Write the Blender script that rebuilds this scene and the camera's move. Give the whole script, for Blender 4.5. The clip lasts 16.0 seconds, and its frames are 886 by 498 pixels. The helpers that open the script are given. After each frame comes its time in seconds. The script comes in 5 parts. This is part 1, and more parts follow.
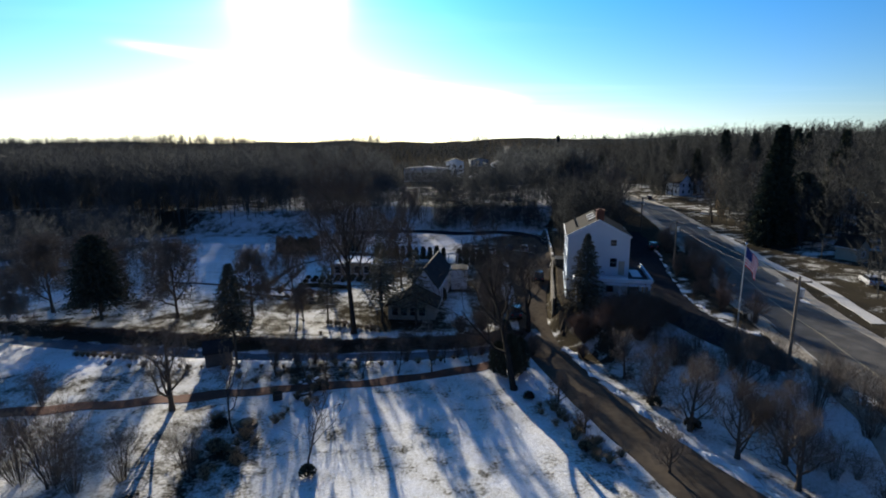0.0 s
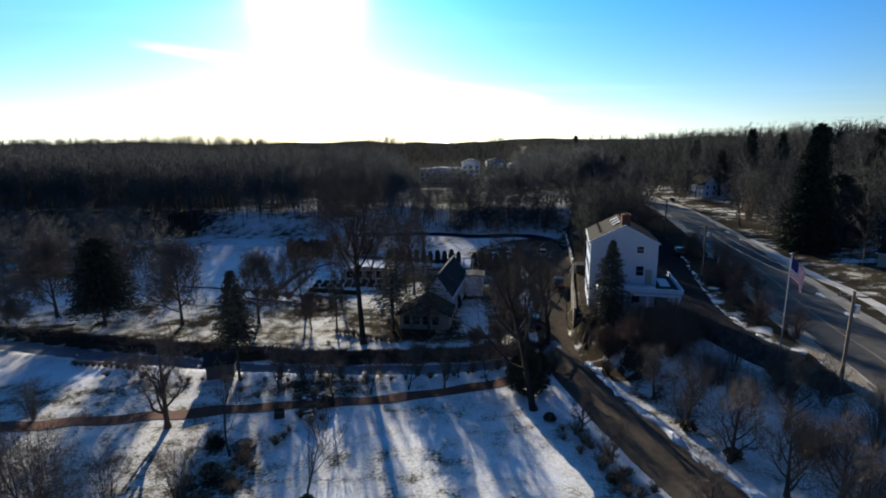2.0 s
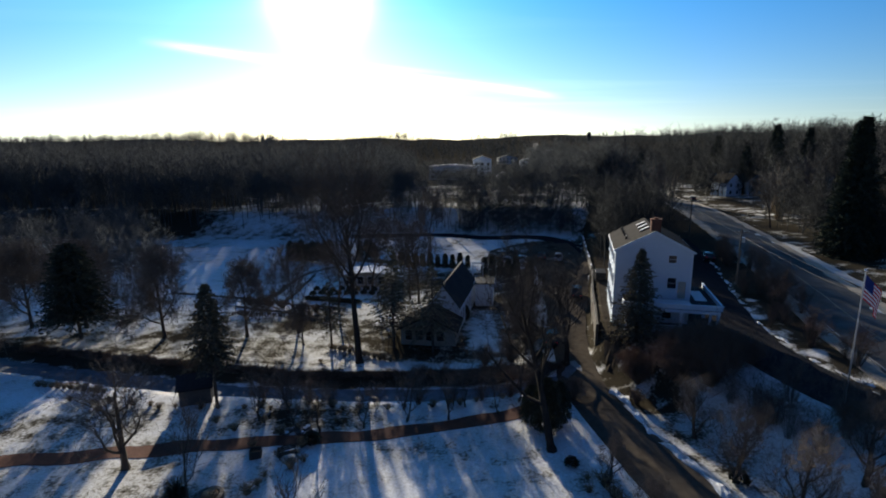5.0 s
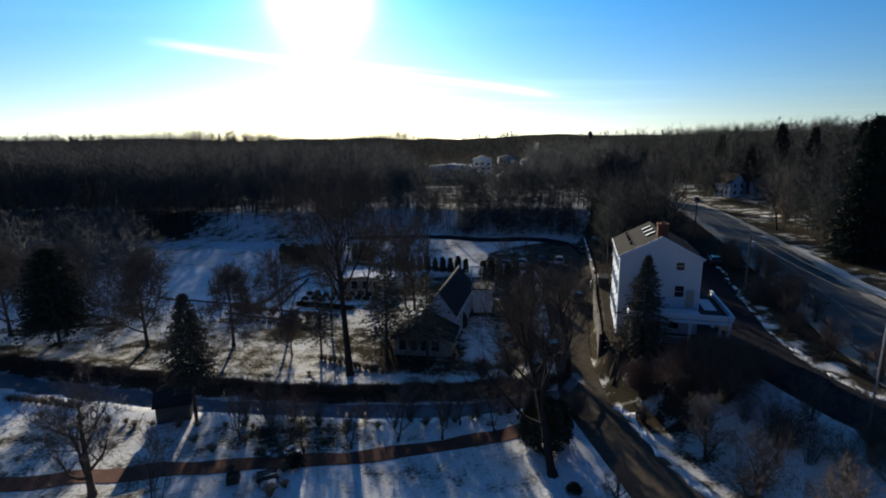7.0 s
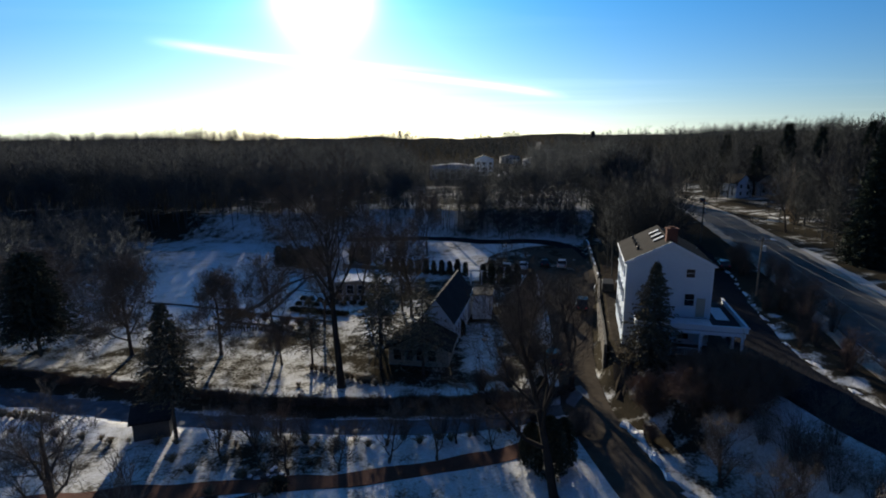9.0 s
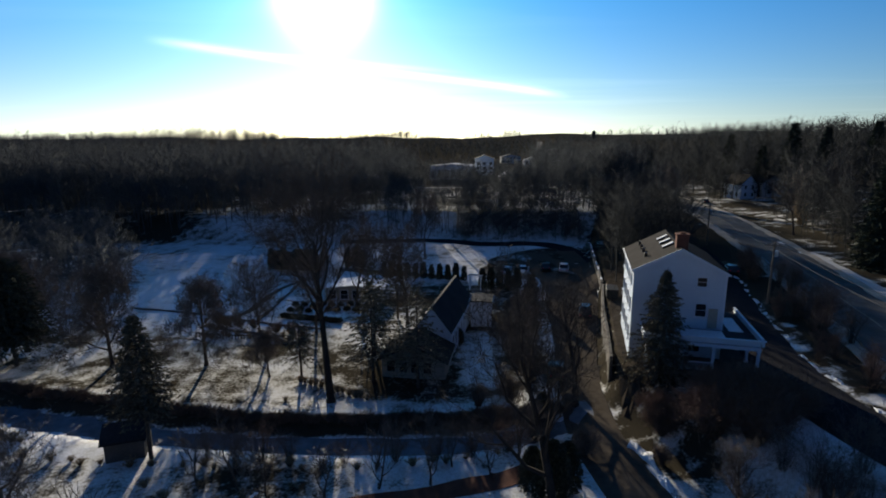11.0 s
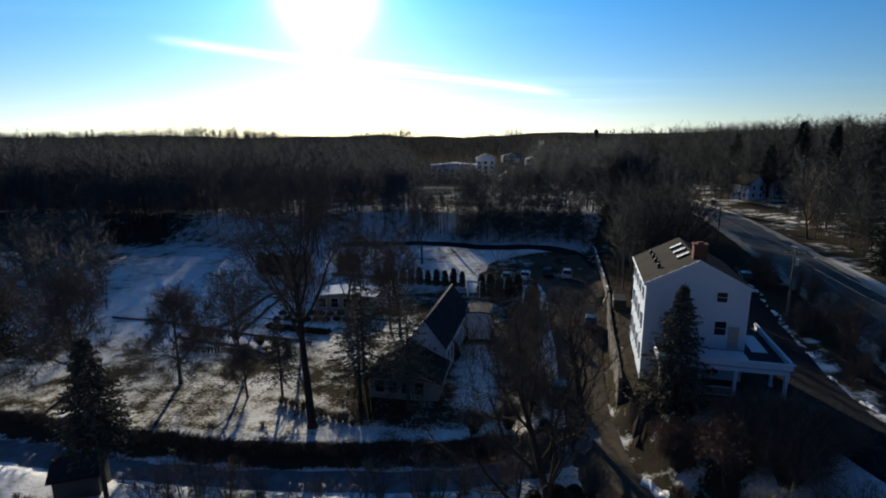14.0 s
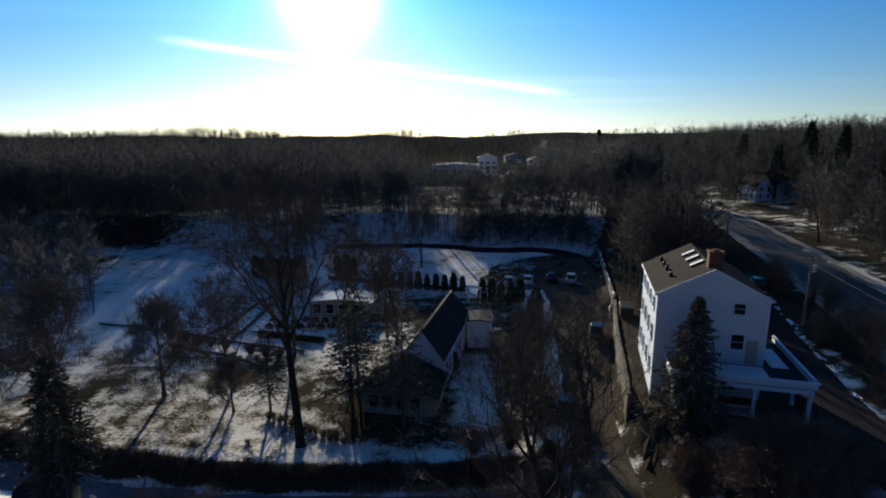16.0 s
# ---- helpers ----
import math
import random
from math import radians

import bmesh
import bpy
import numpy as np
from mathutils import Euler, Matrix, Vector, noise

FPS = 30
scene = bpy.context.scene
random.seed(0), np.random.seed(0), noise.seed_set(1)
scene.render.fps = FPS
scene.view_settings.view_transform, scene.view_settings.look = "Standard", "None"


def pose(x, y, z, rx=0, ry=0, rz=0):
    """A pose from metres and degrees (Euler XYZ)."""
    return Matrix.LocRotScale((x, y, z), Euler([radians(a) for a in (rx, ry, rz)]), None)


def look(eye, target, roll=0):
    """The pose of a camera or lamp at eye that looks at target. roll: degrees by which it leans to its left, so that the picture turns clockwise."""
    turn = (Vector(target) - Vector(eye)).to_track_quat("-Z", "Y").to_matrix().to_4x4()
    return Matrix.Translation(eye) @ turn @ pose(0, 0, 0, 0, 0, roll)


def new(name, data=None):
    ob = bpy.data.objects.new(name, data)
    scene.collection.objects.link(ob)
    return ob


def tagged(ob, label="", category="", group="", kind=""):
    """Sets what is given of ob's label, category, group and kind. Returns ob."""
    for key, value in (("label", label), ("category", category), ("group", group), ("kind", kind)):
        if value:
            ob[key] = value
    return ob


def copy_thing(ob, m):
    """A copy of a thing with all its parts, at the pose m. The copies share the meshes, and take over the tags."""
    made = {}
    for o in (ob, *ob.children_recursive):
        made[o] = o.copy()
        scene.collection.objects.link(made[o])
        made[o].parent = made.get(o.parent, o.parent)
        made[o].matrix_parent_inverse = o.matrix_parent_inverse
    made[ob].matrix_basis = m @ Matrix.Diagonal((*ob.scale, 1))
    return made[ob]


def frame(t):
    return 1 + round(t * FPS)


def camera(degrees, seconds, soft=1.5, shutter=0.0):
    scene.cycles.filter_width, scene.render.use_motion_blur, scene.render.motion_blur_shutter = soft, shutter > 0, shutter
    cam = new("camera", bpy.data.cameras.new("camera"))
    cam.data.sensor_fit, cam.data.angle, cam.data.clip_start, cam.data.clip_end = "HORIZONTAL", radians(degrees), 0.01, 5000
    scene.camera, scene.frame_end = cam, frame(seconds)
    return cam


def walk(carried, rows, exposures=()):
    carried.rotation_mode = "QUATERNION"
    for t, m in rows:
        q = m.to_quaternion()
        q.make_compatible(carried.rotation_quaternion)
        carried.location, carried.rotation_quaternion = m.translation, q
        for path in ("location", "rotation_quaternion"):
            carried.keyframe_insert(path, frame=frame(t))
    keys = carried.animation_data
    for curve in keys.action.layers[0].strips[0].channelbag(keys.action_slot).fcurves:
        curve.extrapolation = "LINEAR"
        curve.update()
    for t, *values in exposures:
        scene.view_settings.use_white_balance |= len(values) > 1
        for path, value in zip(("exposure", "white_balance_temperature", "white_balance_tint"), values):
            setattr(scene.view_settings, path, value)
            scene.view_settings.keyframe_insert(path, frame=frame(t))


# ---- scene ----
cam = camera(81.7, 16.0, soft=1.9)
METRES, EYE, TILT, LEAN, TURN = 30.0, 26.5, -11.5, 0.0, -3.0
ROWS = [
    (0.0, 0.0, 0.0, 0.0, -0.0, -0.04, 0.55),
    (0.5, 0.0015, 0.0191, 0.0057, 0.37, -0.04, 0.48),
    (1.0, 0.0035, 0.0538, 0.0147, 0.89, -0.03, 0.39),
    (1.5, 0.0039, 0.0933, 0.0204, 1.39, 0.03, 0.29),
    (2.0, 0.0047, 0.1346, 0.0258, 1.75, 0.03, 0.23),
    (2.5, 0.0062, 0.1826, 0.0342, 2.06, -0.06, 0.19),
    (3.0, 0.0083, 0.2288, 0.0423, 2.39, -0.16, 0.15),
    (3.5, 0.0099, 0.2702, 0.0487, 2.63, -0.18, 0.1),
    (4.0, 0.0121, 0.3134, 0.0569, 2.81, -0.23, 0.06),
    (6.5, 0.0325, 0.4724, 0.0912, 3.08, -0.36, 0.06),
    (7.0, 0.0365, 0.4961, 0.0975, 3.1, -0.38, 0.04),
    (7.5, 0.0408, 0.5206, 0.1037, 3.16, -0.42, 0.03),
    (8.0, 0.0443, 0.5471, 0.1086, 3.2, -0.42, -0.01),
    (8.5, 0.0477, 0.572, 0.1129, 3.26, -0.41, -0.05),
    (9.0, 0.0511, 0.5996, 0.1184, 3.33, -0.43, -0.05),
    (11.5, 0.0631, 0.7355, 0.1472, 3.4, -0.49, -0.17),
    (12.0, 0.0665, 0.7629, 0.154, 3.46, -0.52, -0.17),
    (12.5, 0.0696, 0.7906, 0.1613, 3.49, -0.56, -0.18),
    (13.0, 0.0733, 0.8162, 0.1673, 3.53, -0.58, -0.2),
    (13.5, 0.0763, 0.844, 0.1719, 3.55, -0.58, -0.23),
    (14.0, 0.0789, 0.8719, 0.1773, 3.57, -0.62, -0.23),
    (14.5, 0.0818, 0.8985, 0.1825, 3.6, -0.66, -0.26),
    (15.0, 0.0837, 0.9249, 0.1866, 3.68, -0.63, -0.27),
    (15.5, 0.0857, 0.951, 0.192, 3.75, -0.64, -0.28),
    (16.0, 0.0872, 0.9747, 0.1978, 3.82, -0.63, -0.31),
]
EXPOSURES = [(0.0, 0.42), (2.0, 0.38), (4.0, 0.22), (7.0, -0.03), (16.0, -0.15)]
walk(cam, [(t, pose(0, 0, EYE, TILT, LEAN, TURN) @ pose(METRES * x, METRES * y, METRES * z, 90 + pitch, roll, yaw)) for t, x, y, z, yaw, pitch, roll in ROWS], EXPOSURES)

# ---- light: low winter sun ahead of the camera, clear sky with thin cirrus ----
SUN_AZ, SUN_EL = radians(-12.4), radians(14.5)      # azimuth from +y towards +x
SUN_DIR = Vector((math.sin(SUN_AZ) * math.cos(SUN_EL), math.cos(SUN_AZ) * math.cos(SUN_EL), math.sin(SUN_EL)))
lamp = bpy.data.lights.new("sun", "SUN")
lamp.energy, lamp.angle, lamp.color = 9.2, radians(0.55), (1.0, 0.90, 0.73)
sun = new("sun", lamp)
sun.matrix_basis = look(SUN_DIR * 200, (0, 0, 0))


ZENITH, SKY_TINT, DEEP_TINT, SKY_STRENGTH = 1.25, (0.74, 0.94, 1.20), (0.06, 0.92, 1.50), 0.12
HIGH_TINT = (0.54, 0.95, 1.30)
REAR_TINT = (0.26, 0.68, 1.06)


def build_world():
    world = bpy.data.worlds.new("winter_sky")
    world.use_nodes = True
    scene.world = world
    nt = world.node_tree
    nt.nodes.clear()
    N, L = nt.nodes.new, nt.links.new
    out, bg = N("ShaderNodeOutputWorld"), N("ShaderNodeBackground")
    sky = N("ShaderNodeTexSky")
    sky.sky_type, sky.sun_disc = "NISHITA", False
    sky.sun_elevation, sky.sun_rotation = SUN_EL, SUN_AZ
    sky.air_density, sky.dust_density, sky.ozone_density = 1.0, 0.3, 3.0
    co = N("ShaderNodeTexCoord")
    # thin cirrus streaks, stretched along one heading and projected on a high layer
    sep = N("ShaderNodeSeparateXYZ")
    L(co.outputs["Generated"], sep.inputs[0])

    def mth(op, a, b=None, c=None):
        n = N("ShaderNodeMath")
        n.operation = op
        for i, v in enumerate((a, b, c)):
            if v is None:
                continue
            if isinstance(v, (int, float)):
                n.inputs[i].default_value = v
            else:
                L(v, n.inputs[i])
        return n.outputs[0]
    zz = mth("MAXIMUM", sep.outputs[2], 0.02)
    px, py = mth("DIVIDE", sep.outputs[0], zz), mth("DIVIDE", sep.outputs[1], zz)
    comb = N("ShaderNodeCombineXYZ")
    L(px, comb.inputs[0]), L(py, comb.inputs[1])
    mp = N("ShaderNodeMapping")
    mp.inputs["Rotation"].default_value = (0, 0, radians(28))
    mp.inputs["Scale"].default_value = (0.12, 0.34, 1)
    L(comb.outputs[0], mp.inputs[0])
    nz = N("ShaderNodeTexNoise")
    nz.inputs["Scale"].default_value, nz.inputs["Detail"].default_value, nz.inputs["Roughness"].default_value = 0.8, 4, 0.5
    L(mp.outputs[0], nz.inputs["Vector"])
    cl = N("ShaderNodeMapRange")
    cl.inputs["From Min"].default_value, cl.inputs["From Max"].default_value = 0.52, 0.78
    L(nz.outputs[0], cl.inputs["Value"])
    # the bright aureole round the sun
    dot = N("ShaderNodeVectorMath")
    dot.operation = "DOT_PRODUCT"
    L(co.outputs["Generated"], dot.inputs[0])
    dot.inputs[1].default_value = SUN_DIR
    dd = mth("MAXIMUM", dot.outputs["Value"], 0.0)
    az = mth("MULTIPLY_ADD", dot.outputs["Value"], 0.5, 0.5)
    glow = mth("ADD", mth("MULTIPLY", mth("POWER", dd, 700.0), 60.0), mth("ADD", mth("MULTIPLY", mth("POWER", dd, 160.0), 2.2), mth("MULTIPLY", mth("POWER", dd, 26.0), 0.12)))
    up = mth("MAXIMUM", sep.outputs[2], 0.0)
    haze = mth("POWER", mth("SUBTRACT", 1.0, mth("MINIMUM", up, 1.0)), 21.0)

    # two long trails of high cloud, each along a great circle
    def trail(axis, width, toward, reach, gain):
        n = N("ShaderNodeVectorMath")
        n.operation = "DOT_PRODUCT"
        L(co.outputs["Generated"], n.inputs[0])
        n.inputs[1].default_value = axis
        wob = mth("MULTIPLY_ADD", nz.outputs[0], 0.02, mth("ADD", n.outputs["Value"], -0.01))
        line = mth("POWER", 2.718, mth("MULTIPLY", mth("POWER", mth("DIVIDE", wob, width), 2.0), -1.0))
        e = N("ShaderNodeVectorMath")
        e.operation = "DOT_PRODUCT"
        L(co.outputs["Generated"], e.inputs[0])
        e.inputs[1].default_value = toward
        f = N("ShaderNodeMapRange")
        f.interpolation_type = "SMOOTHSTEP"
        f.inputs["From Min"].default_value, f.inputs["From Max"].default_value = reach, reach + 0.03
        L(e.outputs["Value"], f.inputs["Value"])
        return mth("MULTIPLY", mth("MULTIPLY", line, f.outputs[0]), gain)

    def circle(p, q):
        return Vector(p).cross(Vector(q)).normalized()
    t1 = trail(circle((-0.461, 0.8724, 0.1626), (0.1994, 0.9767, 0.0795)), 0.0060, Vector((-0.135, 0.98, 0.12)).normalized(), 0.93, 5.0)
    t2 = trail(circle((-0.3107, 0.9385, 0.1508), (0.0037, 0.9921, 0.1256)), 0.004, Vector((-0.155, 0.975, 0.14)).normalized(), 0.975, 2.4)
    t3 = trail(circle((0.2456, 0.963, 0.1109), (0.3254, 0.9419, 0.0831)), 0.003, Vector((0.285, 0.953, 0.097)).normalized(), 0.997, 2.2)
    cloud = mth("MULTIPLY", cl.outputs[0], mth("MULTIPLY_ADD", mth("POWER", dd, 8.0), 1.6, 0.5))
    white = mth("ADD", mth("ADD", cloud, mth("ADD", t1, mth("ADD", t2, t3))), mth("ADD", glow, mth("MULTIPLY", haze, mth("ADD", mth("MULTIPLY", mth("POWER", az, 6.0), 3.7), mth("MULTIPLY_ADD", mth("POWER", az, 2.0), 2.0, 0.05)))))
    tint = N("ShaderNodeVectorMath")
    tint.operation = "SCALE"
    tint.inputs[0].default_value = (1.0, 0.985, 0.95)
    L(white, tint.inputs["Scale"])
    # the blue deepens towards the zenith and away from the sun
    deep = N("ShaderNodeMapRange")
    deep.interpolation_type = "SMOOTHSTEP"
    deep.inputs["From Min"].default_value, deep.inputs["From Max"].default_value = 0.20, 0.60
    deep.inputs["To Min"].default_value, deep.inputs["To Max"].default_value = 1.0, ZENITH
    L(up, deep.inputs["Value"])
    fall = mth("MULTIPLY", deep.outputs[0], mth("MULTIPLY_ADD", mth("POWER", az, 2.0), 0.7, 0.3))
    blue = N("ShaderNodeVectorMath")
    blue.operation = "MULTIPLY"
    L(sky.outputs[0], blue.inputs[0])
    hue = N("ShaderNodeMix")
    hue.data_type = "VECTOR"
    hue.inputs[4].default_value, hue.inputs[5].default_value = SKY_TINT, DEEP_TINT
    L(mth("MINIMUM", mth("MULTIPLY", mth("MAXIMUM", mth("SUBTRACT", up, 0.05), 0.0), 3.2), 1.0), hue.inputs[0])
    # overhead the blue is paler again
    high = N("ShaderNodeMix")
    high.data_type = "VECTOR"
    high.inputs[5].default_value = HIGH_TINT
    L(hue.outputs[1], high.inputs[4])
    L(mth("MINIMUM", mth("MULTIPLY", mth("MAXIMUM", mth("SUBTRACT", up, 0.42), 0.0), 4.0), 1.0), high.inputs[0])
    # and deeper on the side away from the sun
    rear = N("ShaderNodeMix")
    rear.data_type, rear.blend_type = "RGBA", "MULTIPLY"
    rear.inputs[7].default_value = (*REAR_TINT, 1)
    L(high.outputs[1], rear.inputs[6])
    L(mth("SUBTRACT", 1.0, az), rear.inputs[0])
    L(rear.outputs[2], blue.inputs[1])
    dim = N("ShaderNodeVectorMath")
    dim.operation = "SCALE"
    L(blue.outputs[0], dim.inputs[0]), L(fall, dim.inputs["Scale"])
    add = N("ShaderNodeVectorMath")
    add.operation = "ADD"
    L(dim.outputs[0], add.inputs[0]), L(tint.outputs[0], add.inputs[1])
    L(add.outputs[0], bg.inputs["Color"])
    bg.inputs["Strength"].default_value = SKY_STRENGTH
    L(bg.outputs[0], out.inputs["Surface"])


build_world()

# ---- materials ----
MATS = {}


def mat(name, color, rough=0.8, vary=0.25, scale=3.0, bump=0.2, metal=0.0, color2=None, island=False, spec=0.08):
    """A procedural surface: two scales of noise in colour, fine relief."""
    if name in MATS:
        return MATS[name]
    m = bpy.data.materials.new(name)
    m.use_nodes = True
    nt = m.node_tree
    N, L = nt.nodes.new, nt.links.new
    b = nt.nodes["Principled BSDF"]
    b.inputs["Roughness"].default_value, b.inputs["Metallic"].default_value = rough, metal
    b.inputs["Specular IOR Level"].default_value = spec
    co = N("ShaderNodeTexCoord")
    n1, n2 = N("ShaderNodeTexNoise"), N("ShaderNodeTexNoise")
    n1.inputs["Scale"].default_value, n1.inputs["Detail"].default_value = scale * 0.25, 3
    n2.inputs["Scale"].default_value, n2.inputs["Detail"].default_value = scale * 2.0, 5
    for n in (n1, n2):
        L(co.outputs["Object"], n.inputs["Vector"])
    mx = N("ShaderNodeMix")
    mx.data_type = "FLOAT"
    mx.inputs[0].default_value = 0.5
    L(n1.outputs[0], mx.inputs[2]), L(n2.outputs[0], mx.inputs[3])
    val = mx.outputs[0]
    info = N("ShaderNodeNewGeometry") if island else N("ShaderNodeObjectInfo")
    a = N("ShaderNodeMath")
    a.operation = "MULTIPLY_ADD"
    L(info.outputs["Random Per Island" if island else "Random"], a.inputs[0])
    a.inputs[1].default_value, a.inputs[2].default_value = 0.3, -0.15
    s = N("ShaderNodeMath")
    L(val, s.inputs[0]), L(a.outputs[0], s.inputs[1])
    r = N("ShaderNodeValToRGB")
    c = np.array(color)
    c2 = np.array(color2) if color2 else np.clip(c * (1 + vary), 0, 0.9)
    r.color_ramp.elements[0].position, r.color_ramp.elements[1].position = 0.3, 0.7
    r.color_ramp.elements[0].color, r.color_ramp.elements[1].color = (*(c * (1 - vary)), 1), (*c2, 1)
    L(s.outputs[0], r.inputs[0]), L(r.outputs[0], b.inputs["Base Color"])
    if bump:
        bp = N("ShaderNodeBump")
        bp.inputs["Strength"].default_value, bp.inputs["Distance"].default_value = bump, 0.03
        L(n2.outputs[0], bp.inputs["Height"]), L(bp.outputs[0], b.inputs["Normal"])
    MATS[name] = m
    return m


def snow_material(name, patch, attribute=""):
    """Thin old snow, with dead grass and leaf litter where it has melted; attribute: a per-vertex amount of bare ground."""
    m = bpy.data.materials.new(name)
    m.use_nodes = True
    nt = m.node_tree
    N, L = nt.nodes.new, nt.links.new
    b = nt.nodes["Principled BSDF"]
    b.inputs["Roughness"].default_value, b.inputs["Specular IOR Level"].default_value = 0.95, 0.0
    co = N("ShaderNodeTexCoord")
    ns = []
    for sc, de in ((0.09, 4), (0.55, 5), (3.5, 4), (14.0, 3)):
        n = N("ShaderNodeTexNoise")
        n.inputs["Scale"].default_value, n.inputs["Detail"].default_value = sc, de
        L(co.outputs["Object"], n.inputs["Vector"])
        ns.append(n.outputs[0])

    def mth(op, a, b2):
        n = N("ShaderNodeMath")
        n.operation = op
        for i, v in enumerate((a, b2)):
            if isinstance(v, (int, float)):
                n.inputs[i].default_value = v
            else:
                L(v, n.inputs[i])
        return n.outputs[0]
    f = mth("ADD", mth("MULTIPLY", ns[0], 0.4), mth("ADD", mth("MULTIPLY", ns[1], 0.35), mth("MULTIPLY", ns[2], 0.25)))
    if attribute:
        at = N("ShaderNodeAttribute")
        at.attribute_name = attribute
        f = mth("ADD", f, mth("MULTIPLY", at.outputs["Fac"], 0.34))
    rng = N("ShaderNodeMapRange")
    rng.inputs["From Min"].default_value, rng.inputs["From Max"].default_value = patch, patch + 0.1
    L(f, rng.inputs["Value"])
    earth, snow = N("ShaderNodeValToRGB"), N("ShaderNodeValToRGB")
    earth.color_ramp.elements[0].color, earth.color_ramp.elements[1].color = (0.016, 0.0145, 0.011, 1), (0.066, 0.055, 0.038, 1)
    snow.color_ramp.elements[0].color, snow.color_ramp.elements[1].color = (0.56, 0.57, 0.59, 1), (0.86, 0.86, 0.86, 1)
    L(ns[3], earth.inputs[0]), L(ns[1], snow.inputs[0])
    # grass tips that show through where the snow is thin
    thin = N("ShaderNodeMapRange")
    thin.inputs["From Min"].default_value, thin.inputs["From Max"].default_value = patch - 0.13, patch + 0.08
    thin.inputs["To Max"].default_value = 0.75
    fine = mth("ADD", f, mth("MULTIPLY", mth("SUBTRACT", ns[3], 0.5), 0.45))
    L(fine, thin.inputs["Value"])
    tips = N("ShaderNodeMix")
    tips.data_type = "RGBA"
    tips.inputs[7].default_value = (0.26, 0.235, 0.155, 1)
    L(thin.outputs[0], tips.inputs[0]), L(snow.outputs[0], tips.inputs[6])
    mx = N("ShaderNodeMix")
    mx.data_type = "RGBA"
    L(rng.outputs[0], mx.inputs[0]), L(tips.outputs[2], mx.inputs[6]), L(earth.outputs[0], mx.inputs[7])
    L(mx.outputs[2], b.inputs["Base Color"])
    bp = N("ShaderNodeBump")
    bp.inputs["Strength"].default_value, bp.inputs["Distance"].default_value = 0.5, 0.12
    L(mth("ADD", ns[2], mth("MULTIPLY", ns[3], 0.4)), bp.inputs["Height"]), L(bp.outputs[0], b.inputs["Normal"])
    MATS[name] = m
    return m


SNOW_GROUND = snow_material("snowy_lawn", 0.56, "bare_earth")
SNOW = snow_material("packed_snow", 0.62)
LOTGROUND = snow_material("gravel_with_snow_patches", 0.415)
ICE = mat("creek_ice", (0.095, 0.105, 0.12), 0.55, 0.2, 0.6, 0.15, color2=(0.19, 0.20, 0.22))
ASPHALT = mat("asphalt", (0.022, 0.022, 0.024), 0.95, 0.3, 0.6, 0.2, spec=0.0)
ROADTOP = mat("salted_asphalt", (0.080, 0.075, 0.068), 0.85, 0.3, 0.25, 0.2, color2=(0.145, 0.136, 0.123), spec=0.15)
DRIVE = mat("gravel_drive", (0.046, 0.038, 0.029), 0.95, 0.3, 0.8, 0.3, color2=(0.080, 0.067, 0.053), spec=0.0)
BRICKPATH = mat("brick_path", (0.125, 0.058, 0.040), 0.9, 0.3, 3.0, 0.3)
BARK = mat("bark", (0.074, 0.061, 0.050), 0.95, 0.35, 4.0, 0.5)
TWIG = mat("twigs", (0.118, 0.099, 0.083), 0.9, 0.35, 2.0, 0.0, island=True)
DARKBARK = mat("dark_bark", (0.042, 0.035, 0.029), 0.95, 0.35, 4.0, 0.5)
REDTWIG = mat("russet_twigs", (0.142, 0.096, 0.072), 0.9, 0.35, 2.0, 0.0, island=True)
# the three woodland greys are cooled and lifted to carry the sun's veiling glare
FARTWIG = mat("distant_twigs", (0.046, 0.051, 0.053), 0.95, 0.45, 0.05, 0.0, spec=0.0, island=True)
WOODTWIG = mat("woodland_twigs", (0.074, 0.078, 0.077), 0.95, 0.15, 0.08, 0.0, spec=0.0)
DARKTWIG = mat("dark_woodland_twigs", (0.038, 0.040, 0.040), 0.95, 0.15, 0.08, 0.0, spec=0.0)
NEEDLE = mat("needles", (0.046, 0.053, 0.038), 0.9, 0.4, 3.0, 0.0, island=True, spec=0.0)
OLIVE = mat("olive_needles", (0.118, 0.106, 0.070), 0.8, 0.4, 3.0, 0.0, island=True)
BROWNNEEDLE = mat("brownish_needles", (0.105, 0.095, 0.068), 0.9, 0.45, 3.0, 0.0, island=True, spec=0.0)
CEDAR = mat("cedar_foliage", (0.062, 0.064, 0.046), 0.9, 0.4, 3.0, 0.0, island=True, spec=0.0)
# white paint with the blue of skylight on shaded walls mixed into its colour
WHITE = mat("skyblue_tinted_white_clapboard", (0.50, 0.555, 0.61), 0.6, 0.06, 1.5, 0.1)
WHITETRIM = mat("skyblue_tinted_white_trim", (0.56, 0.60, 0.64), 0.5, 0.05, 2.0, 0.05)
CREAM = mat("cream_siding", (0.31, 0.285, 0.235), 0.7, 0.12, 1.5, 0.1)
SHINGLE = mat("roof_shingle", (0.024, 0.0215, 0.019), 0.95, 0.35, 2.5, 0.3, spec=0.03)
DARKROOF = mat("dark_slate_roof", (0.030, 0.032, 0.036), 0.9, 0.3, 2.0, 0.3)
BRICK = mat("chimney_brick", (0.11, 0.048, 0.034), 0.9, 0.3, 6.0, 0.4)
STONE = mat("field_stone", (0.12, 0.108, 0.094), 0.9, 0.35, 2.0, 0.5)
GLASS = mat("window_glass", (0.015, 0.018, 0.022), 0.08, 0.2, 1.0, 0.0, spec=0.5)
DARK = mat("dark_paint", (0.02, 0.021, 0.023), 0.5, 0.3, 2.0, 0.05)
